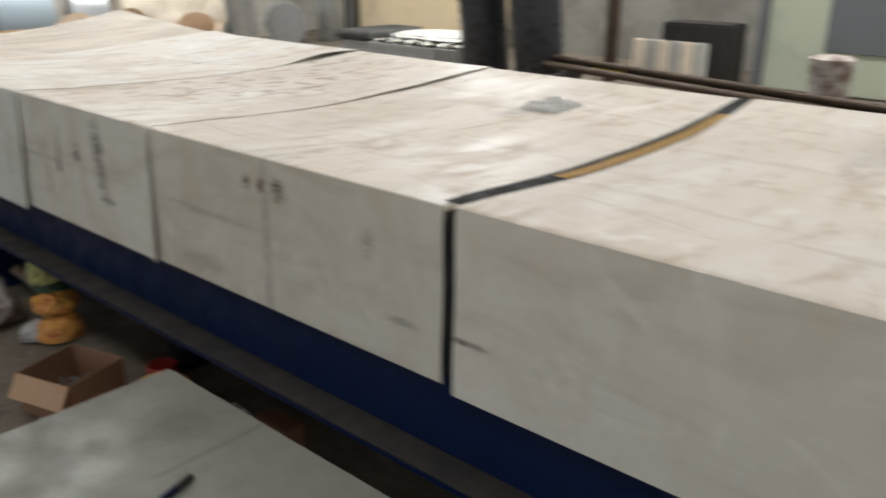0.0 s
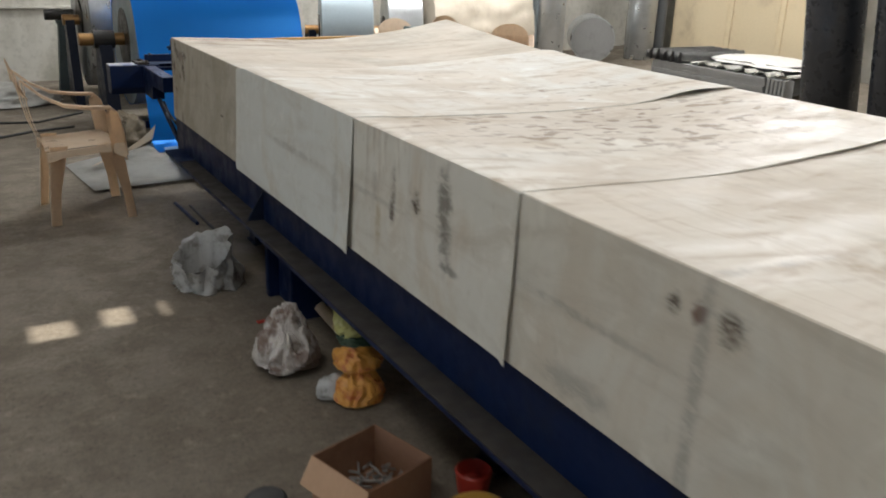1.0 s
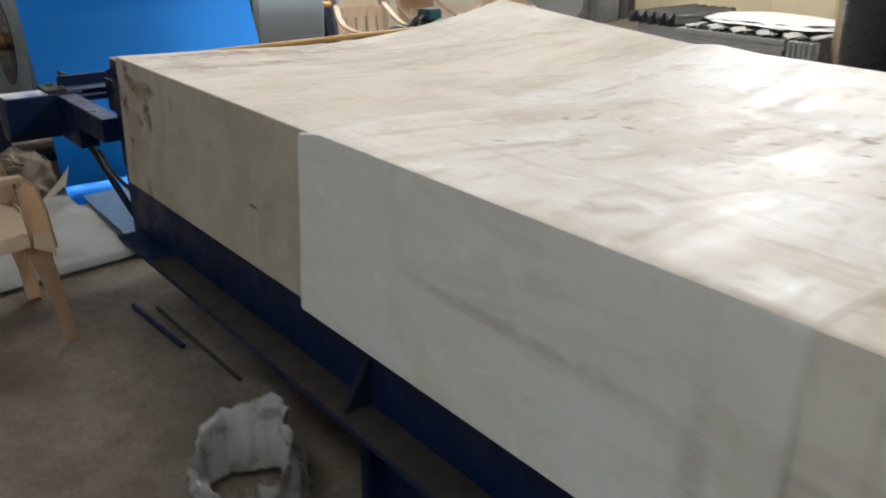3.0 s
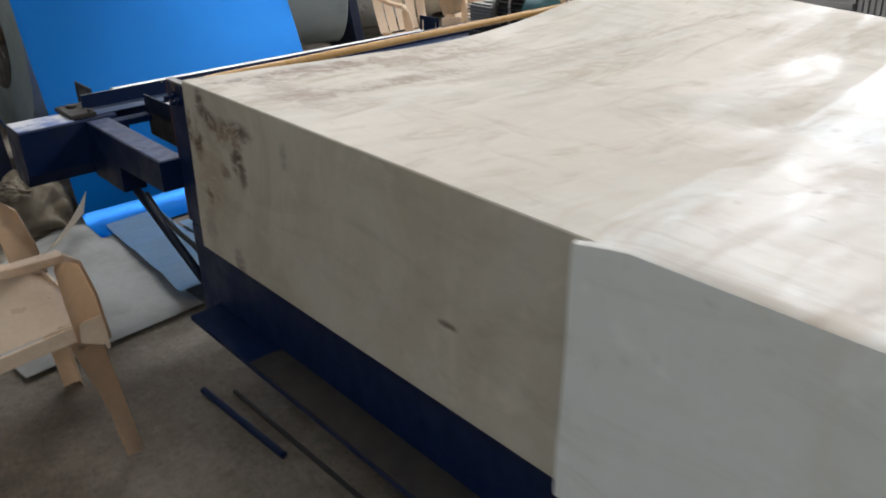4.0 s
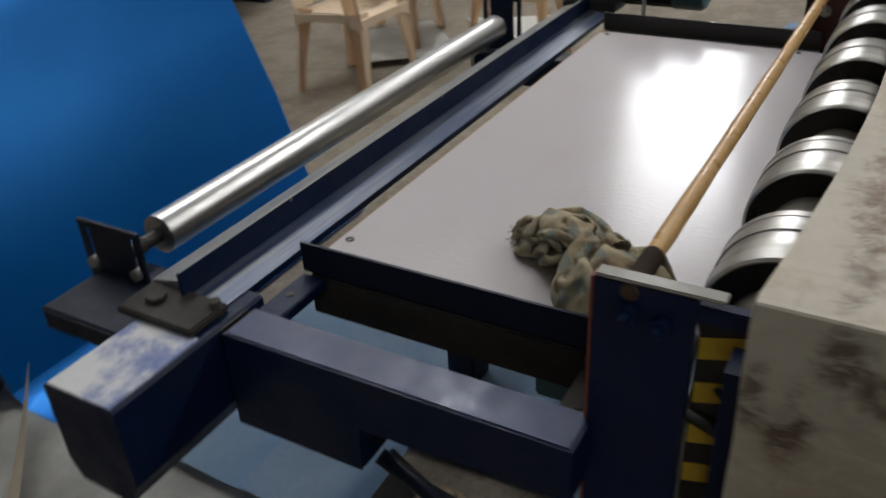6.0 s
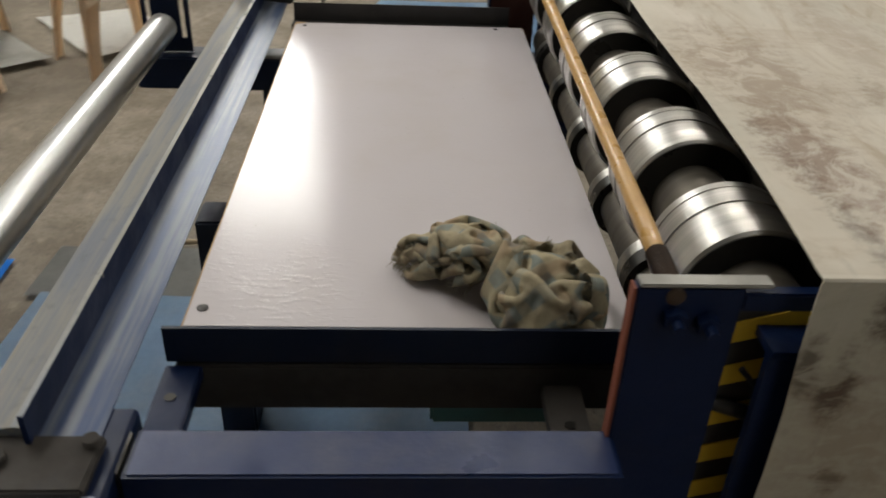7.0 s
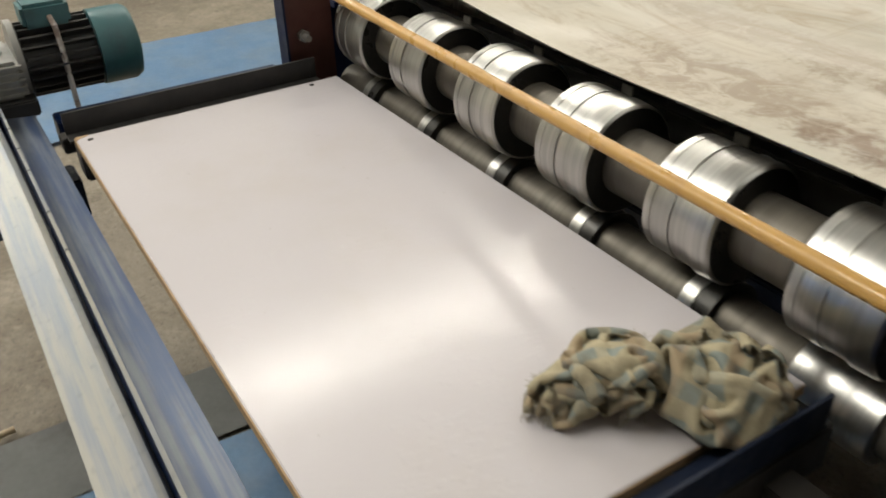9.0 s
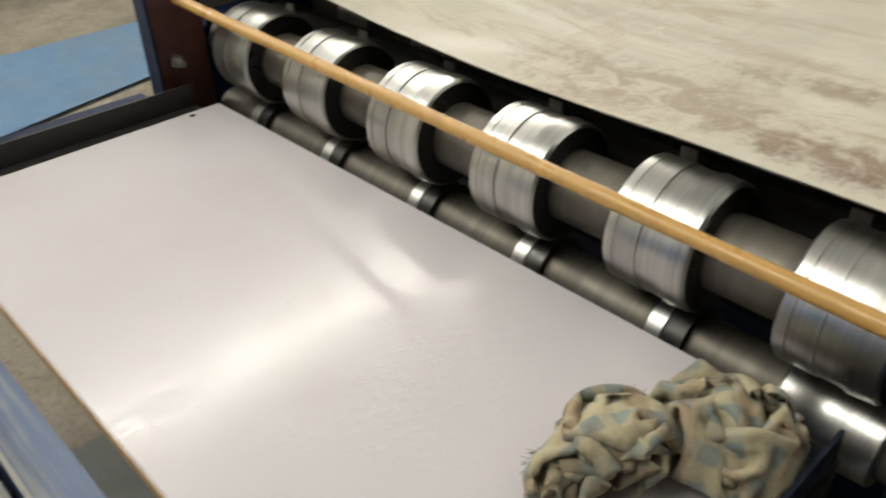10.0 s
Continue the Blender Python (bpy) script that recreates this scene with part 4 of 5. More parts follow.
motor_body = part("motor_body", body, mat_black, motor, "ribbed dark motor body")
for k in range(22):
    a = 2 * math.pi * k / 22
    part("rib", B((0.064, -0.0022, 0.005), (0.083, 0.0022, 0.155), m=Matrix.Translation((1.81, 0.72, 0.868)) @ Matrix.Rotation(radians(90), 4, "X") @ Matrix.Rotation(a, 4, "Z")), mat_black, motor_body)
part("fan_cowl", turned(bmesh.new(), [(0, 0.070), (0.0, 0.086), (0.075, 0.086), (0.088, 0.078), (0.093, 0.06), (0.094, 0.01)], (1.81, 0.562, 0.868), (1.81, 0, 0.868), 36), mat_teal, motor, "teal fan cowl")
part("terminal_box", B((1.765, 0.60, 0.942), (1.855, 0.70, 0.995), 0.008), mat_teal, motor, "teal terminal box")
part("cable", pipe(bmesh.new(), [(1.765, 0.645, 0.965), (1.742, 0.642, 0.95), (1.735, 0.64, 0.90), (1.735, 0.64, 0.83), (1.738, 0.64, 0.70)], 0.006), mat_poly, motor, "pale cable")

# pole across the rolls
pole = thing("bamboo_pole", (0.86, 0.08, 0.98), "varnished yellow wooden pole lying on the rolls", "pole")
near_p, far_p = Vector((0.102, 0.128, 0.970)), Vector((1.80, 0.098, 0.992))
way = (far_p - near_p).normalized()
shank = bmesh.new()
knots = [(0, 0.0105)]
for k in range(1, 60):
    s = k * 1.70 / 60
    knots.append((s, 0.0112 + 0.0010 * noise.noise((s * 6, 0, 0)) + (0.0009 if k % 14 == 0 else 0)))
turned(shank, knots, near_p, far_p, 20)
part("shank", shank, mat_bamboo, pole)
tip = bmesh.new()
turned(tip, [(0.0, 0.009)] + [(0.002 + 0.0028 * k, 0.0128 if k % 2 else 0.0108) for k in range(30)] + [(0.088, 0.009)], near_p - way * 0.086, near_p, 18)
part("threaded_tip", tip, worn("dull_black_grip", (0.06, 0.035, 0.022), (0.03, 0.02, 0.015), 0.6), pole, "dark threaded end")


# ---- crumpled cloth on the board ----
def crumple(bm, centre, size, seed, folds=0.35, sub=5, flat=0.25, squeeze=1.0, freq=2.2):
    """A closed crumpled lump that rests on the level of its centre's z."""
    made = bmesh.ops.create_icosphere(bm, subdivisions=sub, radius=1)["verts"]
    for v in made:
        d = v.co.normalized()
        p = d * freq * 0.8 + Vector((seed * 7.3, seed * 1.7, seed * 3.1))
        w = noise.noise_vector(p * 0.7) * 1.1
        n1, n2 = noise.noise(p + w), noise.noise((p + w * 0.8) * 1.9)
        ridge = 0.55 - math.sqrt(n1 * n1 + 0.006) * 1.7
        fine = 0.4 - math.sqrt(n2 * n2 + 0.008) * 1.6
        n3 = noise.noise((p + w * 0.5) * 4.3)
        r = 1 + folds * 0.62 * ridge + folds * 0.36 * fine + folds * 0.16 * (0.3 - abs(n3) * 1.5) + folds * 0.4 * noise.noise(p * 0.6)
        q = Vector((d.x * r * size[0], d.y * r * size[1], d.z * r * size[2]))
        if q.z < 0:
            q.z *= flat
        q.x *= 1 + (squeeze - 1) * max(0, q.z / size[2])
        q.y *= 1 + (squeeze - 1) * max(0, q.z / size[2])
        v.co = q + Vector(centre)
        for f in v.link_faces:
            f.smooth = True
    low = min(v.co.z for v in made)
    for v in made:
        v.co.z += centre[2] - low
    return bm


def crumpled_cloth(side, n, lumps, base, seed, steps=170, thick=0.0125):
    """A square cloth pushed together on a table until it lies in folds: its grid of places.
    lumps: (share of the cloth, centre, radii, height) from one edge of the cloth to the other."""
    rng2 = np.random.default_rng(seed)
    rest = side / (n - 1)
    ii, jj = np.meshgrid(np.arange(n), np.arange(n), indexing="ij")
    u, v = ii.ravel() / (n - 1), jj.ravel() / (n - 1)
    which = np.searchsorted(np.cumsum([l[0] for l in lumps]), v + 0.05 * np.sin(7 * u), side="left").clip(0, len(lumps) - 1)
    cen = np.array([l[1] for l in lumps])[which]
    rad = np.array([l[2] for l in lumps])[which]
    top = np.array([l[3] for l in lumps])[which]
    mid = cen.mean(0)
    p = np.empty((n * n, 3))
    p[:, 0] = mid[0] + (0.58 * (u - 0.5) + 0.81 * (0.5 - v)) * side * 0.8
    p[:, 1] = mid[1] + (-0.81 * (u - 0.5) + 0.58 * (0.5 - v)) * side * 0.8
    p[:, 2] = base + 0.05
    for k in range(9):
        a, f, ph = rng2.uniform(0, 6.3), rng2.uniform(9, 26), rng2.uniform(0, 6.3)
        p[:, 2] += 0.007 * np.sin(f * (u * np.cos(a) + v * np.sin(a)) + ph)
    ident = np.arange(n * n).reshape(n, n)
    links = []
    for di, dj, stiff in ((1, 0, 1.0), (0, 1, 1.0), (1, 1, 0.5), (1, -1, 0.5), (2, 0, 0.22), (0, 2, 0.22)):
        a = ident[:n - di, max(0, -dj):n - max(0, dj)]
        b = ident[di:, max(0, dj):n + min(0, dj)]
        links.append((a.ravel(), b.ravel(), rest * math.hypot(di, dj), stiff))
    vel = np.zeros_like(p)
    near_id = np.abs(ii.ravel()[:, None] - ii.ravel()[None, :]) + np.abs(jj.ravel()[:, None] - jj.ravel()[None, :]) <= 2
    for step in range(steps):
        q = p.copy()
        vel[:, 2] -= 0.0005
        p += vel
        grow = 1 + 2.2 * max(0.0, 1 - step / (0.62 * steps))
        off = p[:, :2] - cen
        slim = 1.16 - 0.42 * ((p[:, 2] - base) / top).clip(0, 1)
        far = np.sqrt(((off / (rad * (grow * slim)[:, None])) ** 2).sum(1))
        out = far > 1
        p[out, :2] -= off[out] * (1 - 1 / far[out])[:, None] * 0.35
        high = p[:, 2] > base + top
        p[high, 2] += (base + top[high] - p[high, 2]) * 0.3
        if step % 2 == 0:
            s2 = (p * p).sum(1)
            d2 = s2[:, None] + s2[None, :] - 2 * p @ p.T
            hit = (d2 < thick * thick) & ~near_id
            a, b = np.nonzero(np.triu(hit, 1))
            if len(a):
                d = p[a] - p[b]
                ln = np.linalg.norm(d, axis=1) + 1e-6
                mv = d / ln[:, None] * (thick - ln)[:, None] * 0.5
                cnt = np.bincount(np.r_[a, b], minlength=n * n).clip(1)
                add = np.zeros_like(p)
                np.add.at(add, a, mv)
                np.add.at(add, b, -mv)
                p += add / np.sqrt(cnt)[:, None]
        for rep in range(6):
            for a, b, ln0, stiff in links:
                d = p[b] - p[a]
                ln = np.linalg.norm(d, axis=1) + 1e-9
                mv = d * (0.5 * stiff * 0.6 * (ln - ln0) / ln)[:, None]
                np.add.at(p, a, mv)
                np.add.at(p, b, -mv)
            p[:, 2] = np.maximum(p[:, 2], base)
            for sh, c, r, h in lumps:
                inside = (((p[:, :2] - c) / r) ** 2).sum(1)
                p[:, 2] = np.maximum(p[:, 2], base + 0.66 * h * np.maximum(0, 1 - 1.25 * inside))
        vel = (p - q) * 0.86
        vel = vel * np.minimum(1, 0.006 / (np.linalg.norm(vel, axis=1) + 1e-9))[:, None]
    return p.reshape(n, n, 3)


def denser(g, k):
    """The grid drawn finer by smooth curves through its places."""
    for axis in (0, 1):
        g = np.moveaxis(g, axis, 0)
        m = len(g)
        s = np.linspace(0, m - 1, (m - 1) * k + 1)
        i = np.minimum(s.astype(int), m - 2)
        f = (s - i)[:, None, None]
        p0, p1, p2, p3 = g[np.maximum(i - 1, 0)], g[i], g[i + 1], g[np.minimum(i + 2, m - 1)]
        g = 0.5 * (2 * p1 + (p2 - p0) * f + (2 * p0 - 5 * p1 + 4 * p2 - p3) * f ** 2 + (3 * p1 - p0 - 3 * p2 + p3) * f ** 3)
        g = np.moveaxis(g, 0, axis)
    return g


rag_grid = crumpled_cloth(0.56, 64, [(0.09, (0.338, 0.382), (0.034, 0.034), 0.05), (0.36, (0.316, 0.308), (0.060, 0.062), 0.125), (0.55, (0.246, 0.216), (0.080, 0.078), 0.130)], 0.785, 4)
rag_fine = denser(rag_grid, 3)
rag_thing = thing("cleaning_rag", (0.25, 0.27, 0.784), "crumpled faded checked cleaning rag with frayed edges", "rag")
rag = bmesh.new()
size = len(rag_fine)
weave = rag.loops.layers.uv.new("weave")
knit = [[rag.verts.new(rag_fine[a, b]) for b in range(size)] for a in range(size)]
for a in range(size - 1):
    for b in range(size - 1):
        f = rag.faces.new((knit[a][b], knit[a + 1][b], knit[a + 1][b + 1], knit[a][b + 1]))
        f.smooth = True
        for loop, (da, db) in zip(f.loops, ((0, 0), (1, 0), (1, 1), (0, 1))):
            loop[weave].uv = ((a + da) / size, (b + db) / size)
part("cloth", rag, mat_rag, rag_thing, "", 2.5)
fringe = bmesh.new()
fr = random.Random(11)
rim = [(a, b, da, db) for k in range(size) for a, b, da, db in ((0, k, 1, 0), (size - 1, k, -1, 0), (k, 0, 0, 1), (k, size - 1, 0, -1))]
for a, b, da, db in rim:
    for k in range(2):
        p = Vector(rag_fine[a, b])
        out = (p - Vector(rag_fine[a + 3 * da, b + 3 * db])).normalized() * fr.uniform(0.003, 0.011)
        stray = Vector((fr.uniform(-1, 1), fr.uniform(-1, 1), fr.uniform(-1, 0.6))) * 0.003
        q, e = p + out * 0.5 + stray, p + out + 2 * stray
        q.z, e.z = max(q.z, 0.7845), max(e.z, 0.7845)
        pipe(fringe, [p, q, e], 0.00035, 3)
tagged(part("fringe", fringe, mat_rag, rag_thing, "frayed threads", 2.5), kind="stuff")


# ---- plastic chairs ----
def plastic_chair():
    """A moulded armchair, facing +x, feet at z 0."""
    chair = thing("plastic_chair", (0, 0, 0), "beige moulded plastic armchair with scuffed seat", "chair", "plastic chairs")
    seat_rows = []
    for j in range(9):
        v = j / 8
        x = 0.20 - 0.40 * v
        row = []
        for i in range(11):
            u = i / 10
            half = 0.215 - 0.02 * v
            dish = 0.018 * (1 - (2 * u - 1) ** 2) * math.sin(math.pi * min(1, v + 0.15))
            row.append((x - (0.012 * (2 * u - 1) ** 2), (2 * u - 1) * half, 0.435 - 0.025 * v - dish - (0.03 if j == 0 else 0.0)))
        seat_rows.append(row)
    part("seat", surface(bmesh.new(), seat_rows, 0.006), mat_plastic, chair)
    rim = bmesh.new()
    for s in (-1, 1):
        extrude(rim, [(0.205, 0.432), (-0.205, 0.405), (-0.205, 0.345), (-0.13, 0.372), (0.12, 0.385), (0.205, 0.340)], "y", s * 0.212 - 0.004, s * 0.212 + 0.004)
    extrude(rim, [(-0.212, 0.405), (0.212, 0.405), (0.212, 0.330), (0.13, 0.365), (-0.13, 0.365), (-0.212, 0.330)], "x", 0.198, 0.206)
    part("apron", rim, mat_plastic, chair)
    for sx, sy in ((1, 1), (1, -1), (-1, 1), (-1, -1)):
        leg = bmesh.new()
        top, foot = (0.185 * sx, 0.195 * sy, 0.43), (0.225 * sx, 0.235 * sy, 0.0)
        rows = []
        for k in range(7):
            s = k / 6
            cx, cy, z = (top[i] + (foot[i] - top[i]) * s for i in range(3))
            w, d = 0.090 - 0.042 * min(1, 1.6 * s), 0.075 - 0.032 * min(1, 1.6 * s)
            rows.append([(cx - sx * w, cy, z), (cx - sx * w * 0.35, cy + sy * 0.004, z), (cx, cy, z), (cx + sx * 0.002, cy - sy * d * 0.4, z), (cx, cy - sy * d, z)])
        surface(leg, rows, 0.007)
        part("leg", leg, mat_plastic, chair)
    for s in (-1, 1):
        arm = bmesh.new()
        path = [(0.205, 0.210, 0.36), (0.190, 0.226, 0.50), (0.165, 0.238, 0.605), (0.130, 0.244, 0.645), (0.02, 0.250, 0.650), (-0.10, 0.250, 0.668), (-0.20, 0.240, 0.722), (-0.285, 0.215, 0.800)]
        rows = []
        for k, (x, y, z) in enumerate(path):
            flat = 1 if 3 <= k <= 5 else 0.55
            w = 0.058 if k > 1 else 0.075
            if k < 3:
                rows.append([(x, s * (y + 0.010), z), (x + 0.010, s * y, z), (x + 0.004, s * (y - 0.012), z), (x - w * 0.6, s * (y - 0.008), z), (x - w, s * (y + 0.008), z)])
            else:
                rows.append([(x, s * (y + 0.026), z - 0.016), (x, s * (y + 0.018), z), (x, s * y, z + 0.004 * flat), (x, s * (y - 0.022), z), (x, s * (y - 0.028), z - 0.014)])
        surface(arm, rows, 0.006)
        part("armrest", arm, mat_plastic, chair)
    for y in (-0.165, -0.085, 0.0, 0.085, 0.165):
        slat = bmesh.new()
        rows = []
        for k in range(7):
            s = k / 6
            z = 0.42 + 0.36 * s
            x = -0.198 - 0.075 * s - 0.02 * math.sin(math.pi * s)
            rows.append([(x - 0.014 * (1 - abs(y) * 3) + 0.03 * abs(y), y * (1 + 0.12 * s) + d, z) for d in (-0.036, 0.0, 0.036)])
        surface(slat, rows, 0.006)
        part("back_slat", slat, mat_plastic, chair)
    crown = bmesh.new()
    rows = []
    for j in range(5):
        row = []
        for i in range(15):
            u = 2 * i / 14 - 1
            z = 0.70 + (0.035 + 0.012 * math.sqrt(max(0.0, 1 - u * u))) * j * (0.35 + 0.65 * math.sqrt(max(0.0, 1 - u * u)))
            row.append((-0.262 - 0.010 * j - 0.028 * (1 - u * u), u * (0.235 - 0.010 * j * abs(u)), z))
        rows.append(row)
    surface(crown, rows, 0.008)
    part("top_rail", crown, mat_plastic, chair)
    return chair


chair = plastic_chair()
chair_places = [(-0.490, 0.315, 2), (2.72, 2.42, -92), (3.48, 2.66, -80), (3.37, 1.80, 222)]
for k, (x, y, turn) in enumerate(chair_places):
    m = pose(x, y, rise(x), 0, 0, turn)
    if k:
        copy_thing(chair, m)
chair.matrix_basis = pose(-0.490, 0.315, 0, 0, 0, 2)

# ---- coils and stands beyond the table ----
coil = thing("blue_steel_coil", (0.83, 2.65, 0), "bright blue coated steel coil with a loose end hanging down", "steel coil")
CY, CZ, CR = 2.66, 0.74, 0.54
arc = [(CY + CR * math.sin(radians(-78 + 6 * k)), CZ + CR * math.cos(radians(-78 + 6 * k))) for k in range(0, 44)]
tail = [(1.60, 0.012), (1.78, 0.014), (1.835, 0.05), (1.87, 0.15), (1.95, 0.42), (2.05, 0.66)]
line = tail + arc
part("outer_sheet", surface(bmesh.new(), [[(x, y, z) for x in (0.19, 0.5, 0.83, 1.15, 1.54)] for y, z in line], 0.002), mat_bluecoil, coil, "bright blue coated sheet")
wound = bmesh.new()
for x in (0.192,):
    turned(wound, [(0, 0.26), (0.0, CR - 0.012), (1.27, CR - 0.012), (1.27, 0.26)], (x, CY, CZ), (3, CY, CZ), 72)
part("winding", wound, mat_galvblue, coil, "dull edges of the wound steel")
# Solid black core puts the shade of the coil's hollow into colour.
part("core", R((0.188, CY, CZ), (1.475, CY, CZ), 0.25, 48), mat_face, coil, "solid black core for the coil's shaded hollow")
decoiler = thing("decoiler", (0.0, 2.66, 0), "dark blue decoiler frame carrying the blue coil", "decoiler")
for x in (-0.02, 1.56):
    up = bmesh.new()
    extrude(up, [(CY - 0.30, 0.0), (CY + 0.30, 0.0), (CY + 0.10, 0.70), (CY - 0.10, 0.70)], "x", x, x + 0.10)
    part("upright", up, mat_navy, decoiler)
    part("bearing", R((x - 0.03, CY, CZ), (x + 0.13, CY, CZ), 0.075, 28), mat_black, decoiler)
part("axle", R((-0.16, CY, CZ), (1.72, CY, CZ), 0.05, 24), mat_brass, decoiler, "worn brassy axle")
part("base_rail", B((-0.02, CY - 0.06, 0.0), (1.66, CY + 0.06, 0.06), 0.004), mat_navy, decoiler)


def plain_coil(name, centre, axis, width, radius, hole, material, label):
    p = Vector(centre) - Vector(axis) * width / 2
    q = Vector(centre) + Vector(axis) * width / 2
    ob = thing(name, (centre[0], centre[1], 0), label, "steel coil")
    part("winding", turned(bmesh.new(), [(0, hole), (0, radius - 0.01), (0.01, radius), (width - 0.01, radius), (width, radius - 0.01), (width, hole)], p, q, 64), material, ob)
    # The hub is solid; its black colour stands for shade inside the hollow.
    part("hub", turned(bmesh.new(), [(0, 0.02), (0, hole - 0.005), (width + 0.03, hole - 0.005), (width + 0.03, 0.02)], p - Vector(axis) * 0.015, q, 40), mat_face, ob, "solid black hub for the shaded hollow")
    part("spindle", R(p - Vector(axis) * 0.16, q + Vector(axis) * 0.16, 0.05, 20), mat_brass, ob, "rusty brass spindle")
    for e in (p - Vector(axis) * 0.1, q + Vector(axis) * 0.1):
        foot = extrude(bmesh.new(), [(e.y - 0.22, 0.0), (e.y + 0.22, 0.0), (e.y + 0.06, centre[2]), (e.y - 0.06, centre[2])], "x", e.x - 0.04, e.x + 0.04)
        part("upright", foot, mat_navy, ob)
    return ob


plain_coil("grey_steel_coil", (0.55, 4.1, 0.78), (1, 0, 0), 1.0, 0.62, 0.2, mat_galv, "pale galvanised steel coil on a stand")
plain_coil("grey_steel_coil", (2.75, 4.0, 0.66), (0.94, -0.34, 0), 0.55, 0.52, 0.17, mat_galvblue, "grey steel coil with solid black hub for the shaded hollow")
plain_coil("grey_steel_coil", (3.6, 4.3, 0.62), (0.94, -0.34, 0), 0.4, 0.50, 0.17, mat_galv, "narrow pale steel coil standing on edge")
stand = thing("coil_stand", (-0.12, 4.6, 0), "grey-green steel coil stand with a round arm", "stand")
part("post", extrude(bmesh.new(), [(-0.155, 0.012), (0.015, 0.012), (-0.02, 0.70), (-0.10, 0.70)], "y", 4.55, 4.67), mat_greenstand, stand)
part("base_plate", B((-0.20, 4.48, 0.0), (0.06, 4.74, 0.012), 0.003), mat_greenstand, stand)
part("cap", B((-0.115, 4.54, 0.70), (-0.005, 4.68, 0.74), 0.006), mat_greenstand, stand)
part("arm", R((-0.215, 4.61, 0.79), (0.135, 4.61, 0.79), 0.052, 22), mat_black, stand, "black round arm")


# wrapped coil
wrapped = bmesh.new()
made = bmesh.ops.create_cone(wrapped, cap_ends=True, segments=72, radius1=0.60, radius2=0.60, depth=1.4, matrix=Matrix.Translation((4.55, 4.5, 0.72)) @ Matrix.Rotation(radians(90), 4, "Y"))["verts"]
bmesh.ops.subdivide_edges(wrapped, edges=[e for e in wrapped.edges if abs(e.verts[0].co.x - e.verts[1].co.x) > 0.5], cuts=24)
for v in wrapped.verts:
    p = v.co * 3.2
    c = Vector((v.co.x, 4.5, 0.72))
    v.co = c + (v.co - c) * (1 + 0.10 * (0.5 - abs(noise.noise(p))) + 0.05 * noise.noise(p * 2.7))
    v.co.z = max(v.co.z, 0.06)
smooth(wrapped)
tagged(mesh_object("wrapped_coil", wrapped, mat_paper, (4.55, 4.5, 0.06)), "coil wrapped in crumpled cream paper", "coil")


mat_palegrey = worn("pale_grey_sheet", (0.70, 0.69, 0.64), (0.52, 0.51, 0.47), 0.5, 0.0, 4)


# ---- upright rolls, cupboard and stacks beyond the machine ----
def upright_roll(x, y, r, h, material, label, tilt=0.0):
    bm = bmesh.new()
    z = rise(x)
    turned(bm, [(0, r * 0.82), (0, r - 0.004), (0.006, r), (h - 0.006, r), (h, r - 0.004), (h, r * 0.82)], (x, y, z), (x + tilt, y, z + h), 48)
    ob = mesh_object("sheet_roll", bm, material, (x, y, z))
    tagged(ob, label, "sheet roll", "rolls of sheet standing on end")
    rim = part("seam", B((x - r - 0.002, y - 0.012, z), (x - r + 0.006, y + 0.012, z + h), 0.001), material, ob)
    return ob


upright_roll(5.36, 4.30, 0.20, 2.5, mat_galvblue, "blue-grey sheet roll standing on end")
upright_roll(5.48, 3.85, 0.17, 2.5, mat_galv, "shiny galvanised sheet roll standing on end")
upright_roll(7.45, 4.35, 0.20, 2.6, mat_galv, "shiny galvanised sheet roll standing on end")
upright_roll(7.75, 4.30, 0.085, 2.6, mat_greypanel, "slim grey sheet roll standing on end")
upright_roll(6.25, 0.34, 0.26, 2.4, mat_darkroll, "dark slate sheet roll leaning on end", -0.40)
upright_roll(6.22, -0.40, 0.26, 2.4, mat_darkroll, "dark slate sheet roll leaning on end", -0.40)
upright_roll(6.75, 0.88, 0.09, 2.2, mat_pinewood, "slim tan roll standing on end")
upright_roll(6.9, -0.85, 0.07, 2.2, mat_brownbeam, "slim rusty tube standing on end")

duct = thing("duct_piece", (6.75, 4.0, 0.26), "short round galvanised duct lying on its side", "duct")
part("shell", turned(bmesh.new(), [(0, 0.26), (0, 0.30), (0.7, 0.30), (0.7, 0.26)], (6.84, 4.75, 0.48), (6.29, 3.95, 0.48), 48), mat_galv, duct)
part("mouth", turned(bmesh.new(), [(0, 0.02), (0, 0.285), (0.004, 0.285), (0.004, 0.02)], (6.44, 4.165, 0.48), (6.24, 3.87, 0.48), 48), mat_slate, duct, "dark grey closed end")

cup = thing("cupboard", (8.1, 3.2, 0.2), "cream painted cupboard with two panel doors", "cupboard")
cz = rise(7.95)
part("carcass", B((7.95, 1.6, cz), (8.29, 4.25, cz + 2.2), 0.01), mat_cream, cup)
for y0, y1 in ((2.35, 3.05), (3.17, 3.86)):
    d = part("door", B((7.93, y0, cz + 0.10), (7.949, y1, cz + 2.0), 0.004), mat_cream, cup)
    part("moulding", B((7.92, y0 + 0.07, cz + 0.17), (7.929, y1 - 0.07, cz + 1.9), 0.004), mat_cream, d)
    # Solid black strip paints the shade in the gap below each door.
    part("shadow_gap", B((7.940, y0, cz + 0.06), (7.949, y1, cz + 0.098)), mat_black, d, "black strip for the shaded gap under the door")


